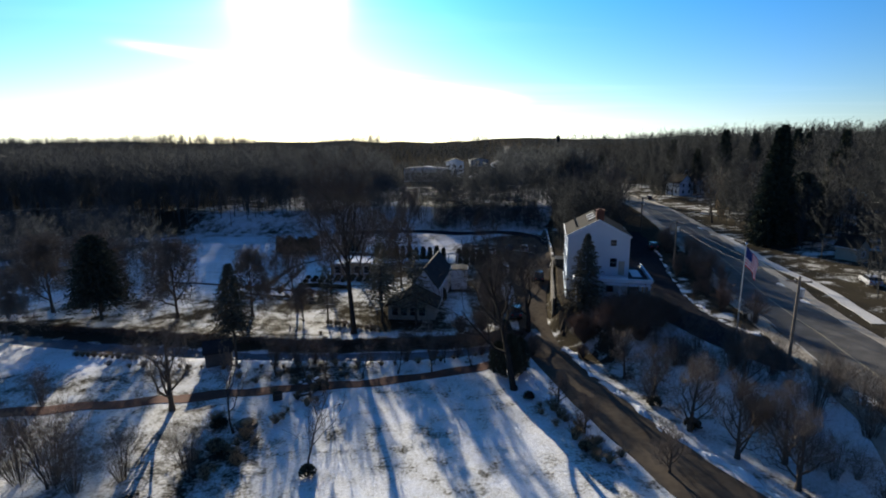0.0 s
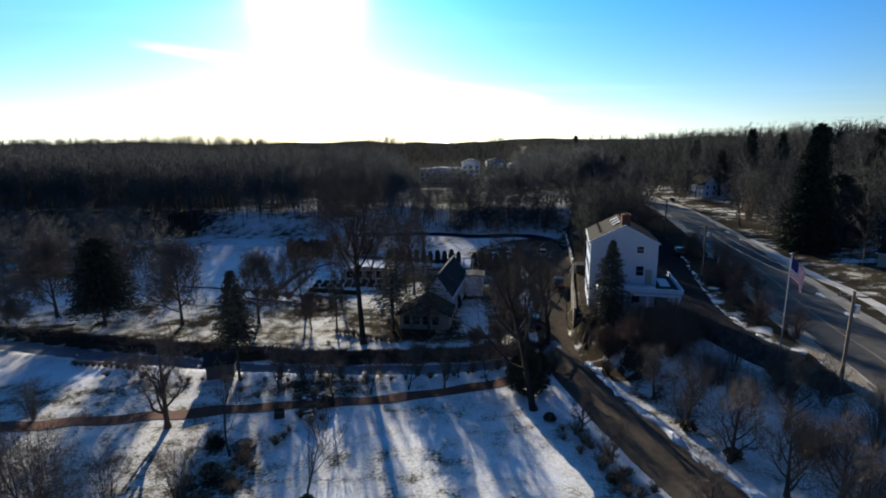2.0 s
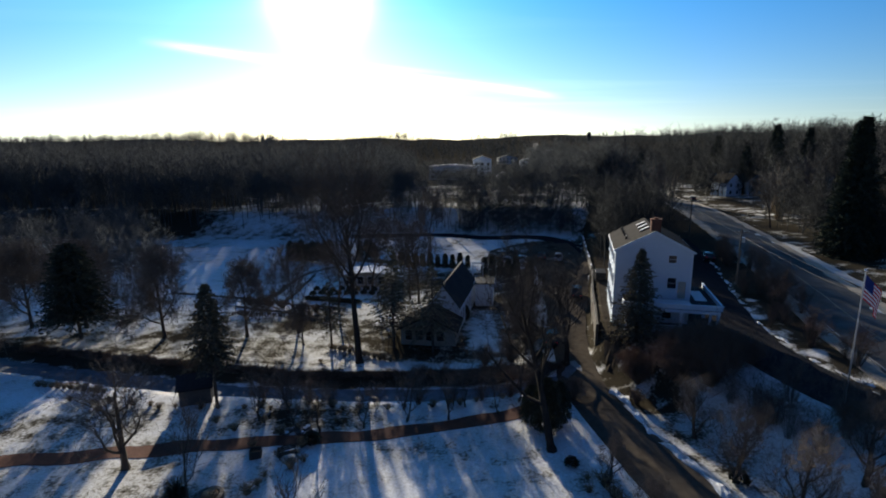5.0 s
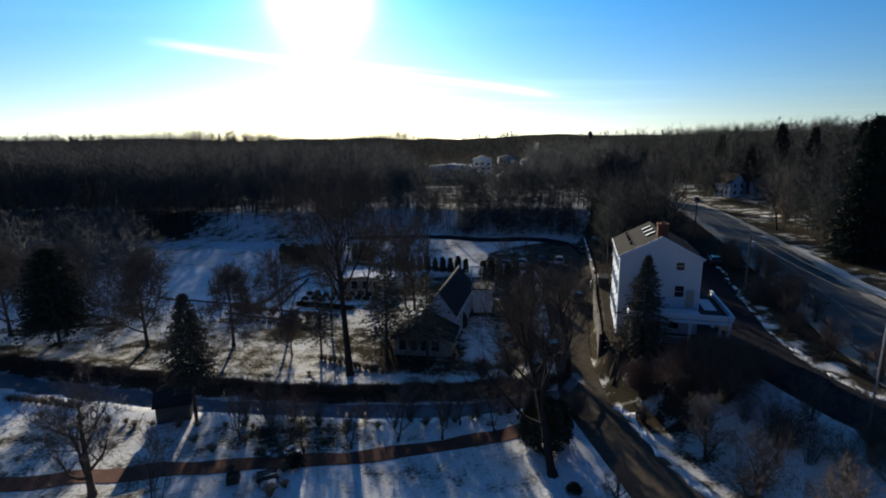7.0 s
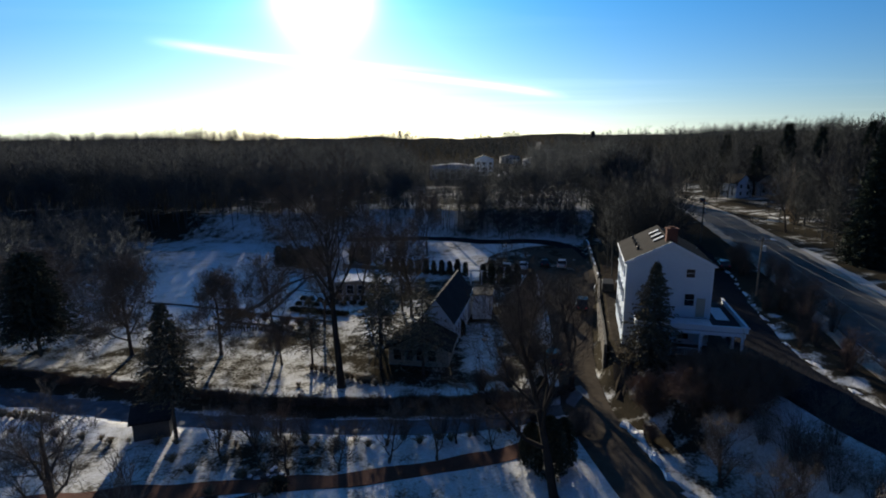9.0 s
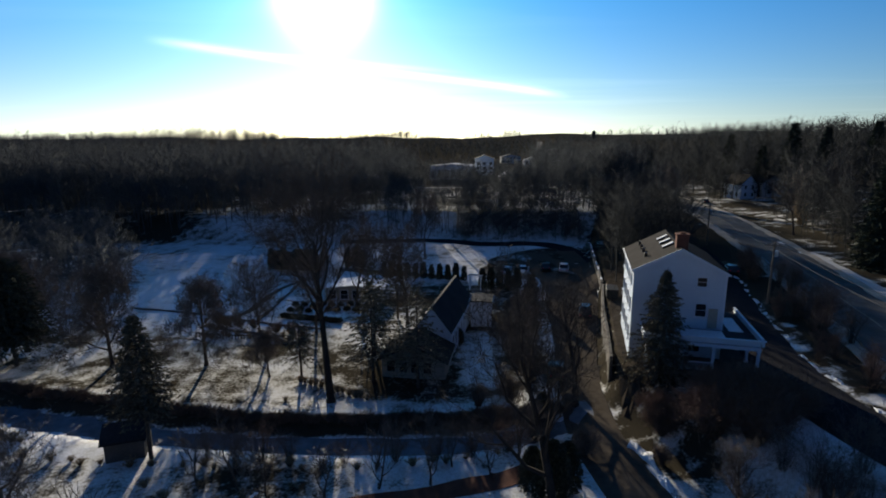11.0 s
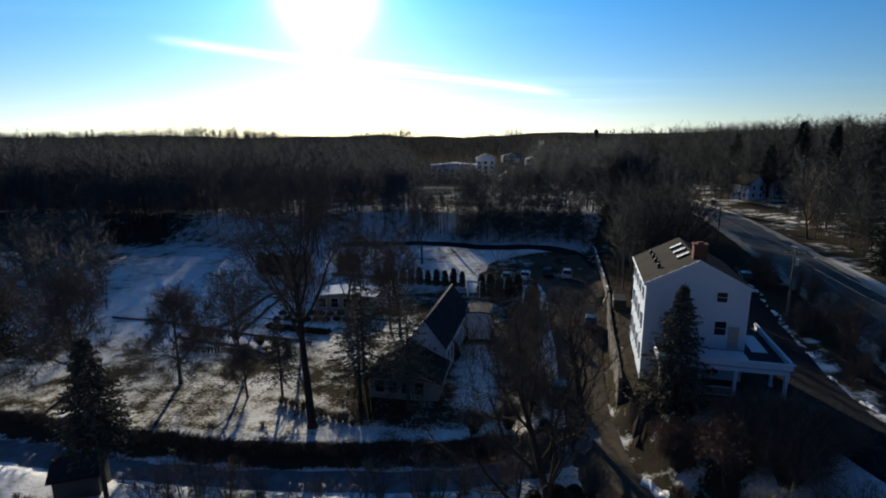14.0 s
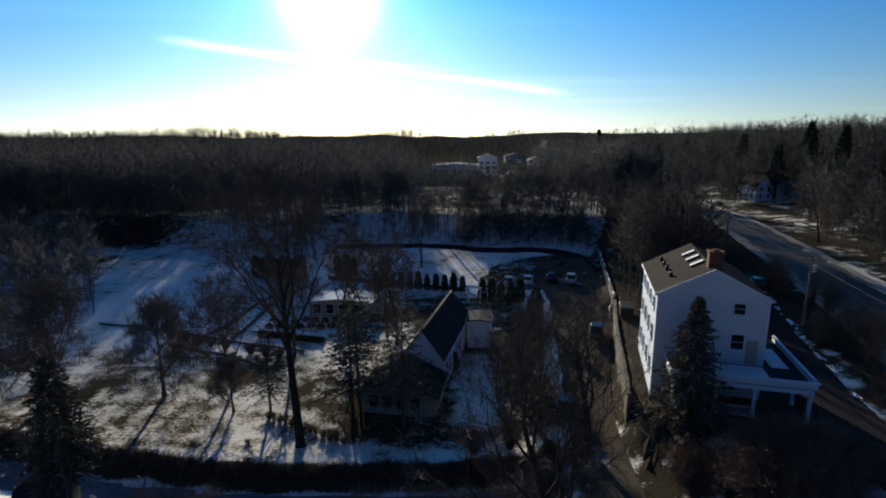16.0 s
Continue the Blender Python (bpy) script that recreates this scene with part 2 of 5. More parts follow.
WOODGREY = mat("weathered_wood", (0.14, 0.115, 0.09), 0.9, 0.3, 5.0, 0.3)
STEEL = mat("galvanised_steel", (0.45, 0.46, 0.47), 0.4, 0.15, 3.0, 0.05, metal=0.7)
CHROME = mat("bright_metal", (0.6, 0.6, 0.6), 0.2, 0.1, 3.0, 0.0, metal=0.9)
STRAW = mat("dead_stalks", (0.27, 0.205, 0.125), 0.95, 0.4, 3.0, 0.0, island=True)
RED = mat("flag_red", (0.50, 0.03, 0.045), 0.8, 0.1, 4.0, 0.1)
FLAGWHITE = mat("flag_white", (0.75, 0.74, 0.72), 0.8, 0.05, 4.0, 0.1)
FLAGBLUE = mat("flag_blue", (0.02, 0.035, 0.14), 0.8, 0.1, 4.0, 0.1)
TYRE = mat("rubber", (0.02, 0.02, 0.02), 0.9, 0.2, 5.0, 0.1)
SHOULDER = mat("gravel_shoulder", (0.22, 0.19, 0.15), 0.95, 0.3, 1.2, 0.3, color2=(0.34, 0.30, 0.24))
CONCRETE = mat("concrete", (0.36, 0.35, 0.33), 0.9, 0.2, 1.5, 0.2)
YELLOWPAINT = mat("yellow_line", (0.15, 0.135, 0.10), 0.8, 0.25, 2.0, 0.1)
WHITEPAINT = mat("white_line", (0.26, 0.255, 0.245), 0.8, 0.25, 2.0, 0.1)

# ---- mesh helpers ----


def empty(name, m=None, label="", category="", group="", kind=""):
    ob = new(name)
    ob.empty_display_size = 0.2
    if m is not None:
        ob.matrix_basis = m
    return tagged(ob, label, category, group, kind)


def put(name, me, material, parent=None, label="", smooth=False):
    me.materials.append(material)
    if smooth:
        me.polygons.foreach_set("use_smooth", [True] * len(me.polygons))
    ob = new(name, me)
    ob.parent = parent
    return tagged(ob, label)


def raw(name, verts, faces):
    me = bpy.data.meshes.new(name)
    me.from_pydata([tuple(map(float, v)) for v in verts], [], [tuple(map(int, f)) for f in faces])
    me.update()
    return me


def part(name, bm, material, parent=None, label="", smooth=False):
    me = bpy.data.meshes.new(name)
    bm.normal_update()
    bm.to_mesh(me)
    bm.free()
    return put(name, me, material, parent, label, smooth)


def box(bm, c, s, m=None, bevel=0.0):
    """A box of size s about c, optionally bevelled, in bm."""
    r = bmesh.ops.create_cube(bm, size=1.0)
    vs = r["verts"]
    bmesh.ops.scale(bm, vec=s, verts=vs)
    bmesh.ops.translate(bm, vec=c, verts=vs)
    if bevel:
        es = list({e for v in vs for e in v.link_edges})
        r = bmesh.ops.bevel(bm, geom=es, offset=bevel, segments=1, affect="EDGES", profile=0.5)
        vs = list({v for f in r["faces"] for v in f.verts} | {v for v in vs if v.is_valid})
    if m is not None:
        bmesh.ops.transform(bm, matrix=m, verts=vs)
    return bm


def boxes(*specs, bevel=0.0):
    bm = bmesh.new()
    for c, s in specs:
        box(bm, c, s, None, bevel)
    return bm


def prism(pts, y0, y1):
    """A solid with the outline pts (x, z) drawn from y0 to y1."""
    bm = bmesh.new()
    a = [bm.verts.new((x, y0, z)) for x, z in pts]
    b = [bm.verts.new((x, y1, z)) for x, z in pts]
    bm.faces.new(a)
    bm.faces.new(b[::-1])
    for i in range(len(pts)):
        j = (i + 1) % len(pts)
        bm.faces.new((a[j], a[i], b[i], b[j]))
    bmesh.ops.recalc_face_normals(bm, faces=bm.faces)
    return bm


def tubes(segs, sides=5):
    """Tapered tubes: rows of (p0, p1, r0, r1); one mesh's verts and faces."""
    V, F = [], []
    for p0, p1, r0, r1 in segs:
        d = p1 - p0
        n = np.linalg.norm(d)
        if n < 1e-6:
            continue
        d = d / n
        a = np.cross(d, (0.3, 0.9, 0.2) if abs(d[2]) > 0.8 else (0, 0, 1.0))
        a /= np.linalg.norm(a)
        b = np.cross(d, a)
        k = len(V)
        for p, r in ((p0, r0), (p1, r1)):
            for i in range(sides):
                w = 2 * math.pi * i / sides
                V.append(p + r * (math.cos(w) * a + math.sin(w) * b))
        for i in range(sides):
            j = (i + 1) % sides
            F.append((k + i, k + j, k + sides + j, k + sides + i))
    return V, F


def pipe(name, pts, radius, material, parent, sides=6, label=""):
    pts = [np.array(p, float) for p in pts]
    V, F = tubes([(a, b, radius, radius) for a, b in zip(pts, pts[1:])], sides)
    return put(name, raw(name, V, F), material, parent, label)


# ---- the lie of the land ----
def sm(t):
    t = np.clip(t, 0, 1)
    return t * t * (3 - 2 * t)


TOE_Y = (-50, 0, 30, 45, 55, 63, 70, 74, 100, 135, 180, 250, 600)
TOE_X = (62, 40, 31, 26.5, 24.5, 20.5, 19.6, 20.2, 27.2, 34.4, 48, 70, 200)
TOE_W = (9, 9, 9, 8, 7, 4, 1.6, 0.8, 0.8, 2, 6, 12, 20)
ROAD = [(19.5, -40), (31.5, 0), (38.1, 22), (43.7, 41), (46.8, 52.5), (50.6, 67), (58.0, 89), (69.3, 125), (82.2, 174), (87.2, 210), (90.3, 252), (91.5, 320), (95.0, 420), (108.0, 534), (128.0, 700), (157.0, 888), (195.0, 1100)]
ROAD_Y = [p[1] for p in ROAD]
ROAD_X = [p[0] for p in ROAD]
CREEK_X = (-140, -95, -59, -46, -36, -24, -15, -5, 3, 10, 18)
CREEK_N = (96, 82, 71, 67.4, 65, 62.8, 61.6, 60.8, 61.2, 62.6, 66)
CREEK_F = (101, 87.5, 76, 72.5, 70.2, 67.4, 66.0, 65.6, 65.8, 67.0, 70)


BANK_X = (-260, -130, -80, -50, -34, -22, -8, 2, 12, 22, 30, 40, 60)
BANK_Y = (158, 158, 152, 148, 149, 156, 157, 155.5, 151.5, 148, 144.5, 143.5, 150)


def ground_z(x, y):
    x, y = np.asarray(x, float), np.asarray(y, float)
    toe, w = np.interp(y, TOE_Y, TOE_X), np.interp(y, TOE_Y, TOE_W)
    base = 1.0 * sm((x - 10) / 16) * sm((y - 74) / 26) + 0.9 * sm((y - 118) / 40)
    s = sm((x - toe) / w)
    z = base + s * (3.85 - base)
    far_side = np.interp(y, ROAD_Y, ROAD_X) + 7.5
    z = z + np.minimum(np.maximum(x - far_side, 0) * 0.045, 14)
    yn, yf = np.interp(x, CREEK_X, CREEK_N), np.interp(x, CREEK_X, CREEK_F)
    cut = sm((y - yn + 0.6) / 1.6) * sm((yf + 0.5 - y) / 1.6) * sm((17 - x) / 2)
    z = z - 0.8 * cut + 0.35 * sm((y - yf) / 1.5) * sm((yf + 6 - y) / 6) * sm((14 - x) / 4)
    foot = np.interp(x, BANK_X, BANK_Y)
    z = z + 5.8 * (1 - sm((y - 235) / 90)) * sm((y - foot) / 15) * sm((np.interp(y, ROAD_Y, ROAD_X) - 12 - x) / 14)
    r = np.hypot(x, y)
    z = z + 18 * sm((r - 430) / 700) * (1 - 0.5 * sm((x / (r + 1) - 0.1) / 0.25)) + 14 * sm((r - 900) / 1500)
    z = z + sm((r - 420) / 400) * sm((60 - x) / 200) * 6 + sm((r - 420) / 500) * (7 * np.sin(x * 0.0071 + 1.1) * np.cos(y * 0.004 + 0.4) + 4 * np.sin(x * 0.019 + y * 0.003))
    return z + 0.10 * np.sin(x * 0.21 + 1) * np.cos(y * 0.17) + 0.05 * np.sin(x * 0.9 + y * 0.4)


def gz(x, y):
    return float(ground_z(x, y))


BLOTCH = [(math.cos(2.4 * k) * (0.5 + 0.37 * k), math.sin(2.4 * k) * (0.5 + 0.37 * k), 1.7 * k) for k in range(8)]


def blotch(x, y, size=1.0):
    """Irregular patches, about -1 to 1."""
    return sum(np.sin((a * x + b * y) / size + c) for a, b, c in BLOTCH) / 3.0


def bare_amount(x, y):
    """How much of the snow has gone: under the woods, on the banks and in the garden."""
    a = 0.16 * sm((y - np.interp(x, BANK_X, BANK_Y) - 22) / 10) + 0.24 * sm((y - np.interp(x, BANK_X, BANK_Y) + 1) / 5) + sm((-58 - x) / 20) * 0.3 * sm((y - 90) / 20)
    yn, yf = np.interp(x, CREEK_X, CREEK_N), np.interp(x, CREEK_X, CREEK_F)
    a = np.maximum(a, 1.2 * sm((y - yf + 0.8) / 0.6) * sm((yf + 1.9 - y) / 1.2) * sm((16 - x) / 3))
    road = np.interp(y, ROAD_Y, ROAD_X)
    a = np.maximum(a, (0.50 + 0.16 * blotch(x, y, 1.6)) * sm((x - road - 5.4) / 2) * sm((y - 20) / 20))
    a = np.maximum(a, 0.6 * sm((x - road - 5.6) / 0.6) * sm((road + 8.6 - x) / 0.8) * sm((y - 20) / 20))
    lane = np.interp(y, (40, 46.5, 54, 62, 70, 80, 89, 98, 112, 128, 150), (45, 42, 39.8, 38.7, 39.3, 42, 45, 48.2, 54.0, 58.5, 64))
    clump = 0.34 * blotch(x, y, 1.2)
    a = np.maximum(a, (0.52 + clump + 0.4 * sm((x - lane - 2.2) / 1.6)) * sm((x - lane + 0.6) / 1.0) * sm((road - 2.5 - x) / 1.0) * sm((y - 30) / 10))
    a = np.maximum(a, (0.60 + 0.35 * blotch(x, y)) * sm((x - 17.5) / 1.5) * sm((26 - x) / 3) * sm((y - 56) / 3) * sm((74 - y) / 3))
    a = np.maximum(a, 0.7 * sm((x - 19) / 2) * sm((36 - x) / 3) * sm((y - 64) / 4) * sm((105 - y) / 10))
    a = np.maximum(a, (0.8 + 0.25 * blotch(x, y, 2.0)) * sm((x - np.interp(y, TOE_Y, TOE_X) + 1.0) / np.interp(y, (138, 160), (2, 7))) * sm((road - 4 - x) / 4) * sm((y - 84) / 8) * sm((190 - y) / 20))
    a = np.maximum(a, 0.95 * sm((np.hypot(x, y) - 260) / 60))
    a = np.maximum(a, 0.5 * np.exp(-(((x + 20) / 10) ** 2 + ((y - 84) / 6) ** 2)))
    a = np.maximum(a, 0.5 * np.exp(-(((x + 14) / 10) ** 2 + ((y - 57.5) / 3) ** 2)))
    a = np.maximum(a, 0.55 * np.exp(-(((x + 11.5) / 6.5) ** 2 + ((y - 81) / 6.5) ** 2)))
    a = np.maximum(a, 0.22 * np.exp(-(((x + 21) / 9) ** 2 + ((y - 50) / 9) ** 2)))
    a = np.maximum(a, 0.55 * np.exp(-(((x - 3) / 14) ** 2 + ((y - 95) / 12) ** 2)))
    a = np.maximum(a, 0.45 * sm((x + 11) / 6) * sm((18 - x) / 4) * sm((y - 68) / 4) * sm((118 - y) / 6))
    a = np.maximum(a, 0.27 * sm((-6 - x) / 4) * sm((x + 48) / 8) * sm((y - 66) / 4) * sm((92 - y) / 8))
    a = np.maximum(a, 0.10 * sm((y - 116) / 4) * sm((160 - y) / 4) * sm((x + 4) / 6) * sm((34 - x) / 3))
    a = np.maximum(a, (0.24 + 0.16 * blotch(x, y)) * sm((x - np.interp(y, TOE_Y, TOE_X) + 6.5) / 2) * sm((np.interp(y, TOE_Y, TOE_X) + 2.5 - x) / 3) * sm((60 - y) / 3))
    a = np.maximum(a, 0.22 * sm((-8 - x) / 8) * sm((y - 20) / 10) * sm((62 - y) / 3))
    a = np.maximum(a, (0.09 + 0.06 * blotch(x, y, 1.4)) * sm((x + 14) / 6) * sm((y - 15) / 10) * sm((62 - y) / 3) * sm((17 - x) / 3))
    a = np.maximum(a, (0.30 + 0.16 * blotch(x, y, 1.6)) * sm((-29 - x) / 5) * sm((x + 78) / 8) * sm((y - 71) / 4) * sm((94 - y) / 8))
    a = np.maximum(a, (0.40 + 0.2 * blotch(x, y)) * np.exp(-(((x + 38) / 9) ** 2 + ((y - 74.5) / 4) ** 2)))
    # the snowy walk beside the garden hall
    return a * (1 - 0.85 * sm((x - 3.8) / 1.0) * sm((9.2 - x) / 1.2) * sm((y - 72) / 2) * sm((91 - y) / 2))


def axis(lo, hi, step, far_lo, far_hi):
    v = list(np.arange(lo, hi, step))
    s, a = step, v[-1]
    while a < far_hi:
        s *= 1.16
        a += s
        v.append(a)
    s, a = step, v[0]
    low = []
    while a > far_lo:
        s *= 1.16
        a -= s
        low.append(a)
    return np.array(low[::-1] + v)


def build_ground():
    xs, ys = axis(-70, 75, 0.8, -2600, 2600), axis(15, 175, 0.8, -900, 3600)
    X, Y = np.meshgrid(xs, ys)
    Z = ground_z(X, Y)
    V = np.stack([X.ravel(), Y.ravel(), Z.ravel()], 1)
    w, h = len(xs), len(ys)
    i = (np.arange(h - 1)[:, None] * w + np.arange(w - 1)[None]).ravel()
    F = np.stack([i, i + 1, i + w + 1, i + w], 1)
    me = bpy.data.meshes.new("ground")
    me.from_pydata(V.tolist(), [], F.tolist())
    at = me.attributes.new("bare_earth", "FLOAT", "POINT")
    at.data.foreach_set("value", bare_amount(X, Y).ravel().astype(np.float32))
    me.update()
    ob = put("ground", me, SNOW_GROUND, smooth=True)
    tagged(ob, "snow-covered lawn with patches of dead grass and leaf litter", "ground", kind="structure")


def smooth_line(pts, step=1.0):
    """A Catmull-Rom line through pts, resampled."""
    p = np.array(pts, float)
    p = np.vstack([2 * p[0] - p[1], p, 2 * p[-1] - p[-2]])
    out = []
    for i in range(1, len(p) - 2):
        n = max(2, int(np.linalg.norm(p[i + 1] - p[i]) / step))
        for k in range(n):
            t = k / n
            out.append(0.5 * (2 * p[i] + (p[i + 1] - p[i - 1]) * t + (2 * p[i - 1] - 5 * p[i] + 4 * p[i + 1] - p[i + 2]) * t * t + (3 * p[i] - p[i - 1] - 3 * p[i + 1] + p[i + 2]) * t ** 3))
    out.append(p[-2])
    return np.array(out)


def ribbon(name, pts, width, material, lift=0.06, cross=5, side=0.0, ragged=0.0, crown=0.0, level=False, kind="structure", label="", category="", parent=None, thick=0.25, step=1.0):
    """A paved strip along pts, laid on the ground, with skirts down into it. width: one number or one for each point."""
    line = smooth_line([p[:2] for p in pts], step)
    d = np.gradient(line, axis=0)
    d /= np.linalg.norm(d, axis=1)[:, None]
    nrm = np.stack([d[:, 1], -d[:, 0]], 1)
    n = len(line)
    if np.isscalar(width):
        wd = np.full(n, float(width))
    else:
        wd = np.interp(np.linspace(0, 1, n), np.linspace(0, 1, len(width)), width)
    rnd = np.random.RandomState(len(name) * 7 + n)
    V, F = [], []
    cols = cross + 2
    for i in range(n):
        for j in range(cols):
            u = (min(max(j - 1, 0), cross - 1) / (cross - 1) - 0.5)
            off = side + u * wd[i]
            if ragged and j <= 1:
                off -= ragged * abs(math.sin(i * 0.7) + math.sin(i * 0.31 + 2)) * 0.5
            if ragged and j >= cols - 2:
                off += ragged * abs(math.sin(i * 0.53 + 1) + math.sin(i * 0.37)) * 0.5
            x, y = line[i] + nrm[i] * off
            if level:
                cx, cy = line[i] + nrm[i] * side
                z = gz(cx, cy) + lift
            else:
                z = gz(x, y) + lift
            z += crown * (1 - 4 * u * u)
            if j in (0, cols - 1):
                z -= thick + lift
            V.append((x, y, z))
    for i in range(n - 1):
        for j in range(cols - 1):
            k = i * cols + j
            F.append((k, k + 1, k + cols + 1, k + cols))
    me = raw(name, V, F)
    ob = put(name, me, material, parent, smooth=False)
    return tagged(ob, label, category, kind=kind if parent is None else "")


build_ground()
road = ribbon("road", [(x + 0.4, y) for x, y in ROAD[1:]], 9.4, ROADTOP, lift=0.10, cross=7, crown=0.08, level=True, label="two-lane asphalt road pale with road salt", category="road", step=2.0)
ribbon("road_shoulder", ROAD[1:11], 1.7, SHOULDER, lift=0.10, cross=3, side=-5.1, ragged=0.25, label="pale gravel shoulder of the road", category="road shoulder", thick=0.3, step=2.0)
ribbon("road_shoulder", ROAD[1:11], 1.5, SHOULDER, lift=0.10, cross=3, side=5.7, ragged=0.3, label="pale gravel shoulder of the road", category="road shoulder", thick=0.3, step=2.0)
ribbon("road_line", ROAD[1:11], 0.22, YELLOWPAINT, lift=0.195, cross=2, level=True, label="worn yellow centre line on the asphalt", category="road marking", thick=0.02, step=2.0)
ribbon("road_edge_line", ROAD[1:11], 0.14, WHITEPAINT, lift=0.15, cross=2, side=-3.9, level=False, label="worn white edge line on the asphalt", category="road marking", thick=0.02, step=2.0)
ribbon("sidewalk", [(57.7, 58), (60.4, 66), (63.4, 76), (66.8, 91.5), (71.6, 108), (75.5, 122)], 1.5, CONCRETE, lift=0.08, cross=3, ragged=0.1, label="pale concrete sidewalk beyond the road", category="sidewalk")
DRIVEWAY = [(36, 14), (26.8, 26), (22.8, 33), (20.7, 40), (19.0, 46.5), (17.6, 53.5), (16.5, 61.5), (17.2, 72), (19.8, 86), (22.4, 98), (25.0, 110), (25.5, 122), (25, 136)]
ribbon("driveway", DRIVEWAY, (5, 5.6, 6, 5.4, 5.0, 4.6, 4.3, 5.0, 7.0, 8.6, 10.5, 14, 14), DRIVE, lift=0.07, ragged=0.2, label="brown gravel driveway swept clear of snow", category="driveway")
ribbon("side_lane", [(38.8, 46.5), (36.6, 54), (35.4, 62), (36.0, 70), (38.8, 80), (41.8, 89), (45.2, 98), (49.9, 112), (54.5, 128)], (4.5, 6.2, 6.6, 6.6, 6.4, 6.2, 6, 6, 5), ASPHALT, lift=0.07, ragged=0.3, label="dark asphalt lane between house and road", category="lane")
ribbon("gravel_lot", [(12.5, 119.5), (17.5, 124), (23, 126.5), (27.5, 127.5), (30.6, 126)], (6, 14, 21, 23, 20), LOTGROUND, lift=0.05, cross=12, ragged=2.2, label="brown gravel parking lot edged with old snow", category="parking lot")
ribbon("back_lane", [(-24, 152), (-14, 153), (-6, 153.3), (1, 152.3), (8.6, 149.3), (16, 147), (24, 144), (29.5, 139.8), (32.4, 133.5), (32.2, 126)], 4.4, ASPHALT, lift=0.06, ragged=0.2, label="dark lane curving round the back of the lot", category="lane")
ribbon("house_walk", [(20.9, 66.5), (21.6, 70), (22.6, 76), (25.2, 86), (29.2, 100), (34, 112)], (2, 2.2, 2.2, 2.6, 3.0, 3.0), DRIVE, lift=0.06, ragged=0.2, label="brown gravel walk between the house and the retaining wall", category="path")
ribbon("garden_path", [(-62, 47.5), (-50, 49), (-40, 50.4), (-26.5, 52.3), (-18, 53.2), (-11, 53.7), (-6, 54.2), (0.5, 55.9), (4, 56.8), (9.6, 58.6), (12, 60)], 1.55, BRICKPATH, lift=0.05, ragged=0.35, label="narrow brown brick garden path", category="path")
ribbon("garden_walk", [(-30.0, 96.8), (-28.6, 100), (-28.4, 105), (-27.6, 111), (-25.6, 116), (-22, 120)], 0.9, DRIVE, lift=0.05, cross=3, ragged=0.2, label="narrow bare walk curving through the snowy garden", category="path")
ribbon("frozen_creek", [(x, (a + b) / 2) for x, a, b in zip(CREEK_X, CREEK_N, CREEK_F)], 5.0, ICE, lift=0.05, cross=5, level=True, label="frozen creek dusted with thin snow", category="creek")

# ---- trees ----
def unit(v):
    return v / (np.linalg.norm(v) + 1e-9)


def bare_tree_parts(height, spread, seed, trunk_r, fork=0.3, levels=4, kids=(6, 6, 6), droop=0.0, stems=1, fine=1.0, wobble=1.0, rise=0.2):
    """Limbs and twigs of a leafless tree as two lists of tapered tubes."""
    rnd = np.random.RandomState(seed)
    wood, twig = [], []

    def grow(p, d, length, r, level):
        n = 4 if level < 2 else 3
        q = p
        pts = [(p, r)]
        for i in range(n):
            d = unit(d + rnd.normal(0, (0.13 if level else 0.13 * wobble) + 0.05 * level, 3) + np.array((0, 0, rise if level else 0.02)) - np.array((0, 0, droop * level)))
            nq = q + d * length / n
            ra, rb = r * (1 - 0.72 * i / n), r * (1 - 0.72 * (i + 1) / n)
            (wood if level < 2 else twig).append((q, nq, max(ra, 0.012 * fine), max(rb, 0.010 * fine)))
            q = nq
            pts.append((q, rb))
        if level >= levels:
            return
        k = kids[min(level, len(kids) - 1)]
        for i in range(k):
            t = fork + (1 - fork) * (i + 0.6 * rnd.rand()) / k if level == 0 else 0.25 + 0.75 * (i + rnd.rand()) / k
            j = min(int(t * n), n - 1)
            a, ra = pts[j]
            b, rb = pts[j + 1]
            f = t * n - j
            base = a + (b - a) * f
            w = 2.4 * i + rnd.rand() * 1.5 if level == 0 else rnd.rand() * 2 * math.pi
            side = unit(np.cross(d, (math.cos(w), math.sin(w), 0.2)))
            up = 0.55 + 0.5 * t if level == 0 else 0.8
            nd = unit(d * up + side * spread * (1.05 - 0.35 * t if level == 0 else 0.85))
            ln = length * ((0.62 - 0.22 * t) if level == 0 else rnd.uniform(0.42, 0.66))
            grow(base, nd, ln, (ra + (rb - ra) * f) * (0.58 if level == 0 else 0.6), level + 1)

    for s in range(stems):
        w = 2 * math.pi * s / max(stems, 1) + rnd.rand()
        lean = 0.0 if stems == 1 else 0.38
        o = np.array((math.cos(w), math.sin(w), 0)) * (0.0 if stems == 1 else trunk_r * 1.2)
        grow(np.array((0, 0, -0.25)) + o, unit(np.array((math.cos(w) * lean + rnd.normal(0, .04), math.sin(w) * lean + rnd.normal(0, .04), 1))), height * rnd.uniform(0.86, 1.0), trunk_r / (1 if stems == 1 else 1.5), 0)
    if stems == 1:
        wood.append((np.array((0, 0, -0.3)), np.array((0, 0, 0.5)), trunk_r * 1.5, trunk_r * 0.98))
    return wood, twig


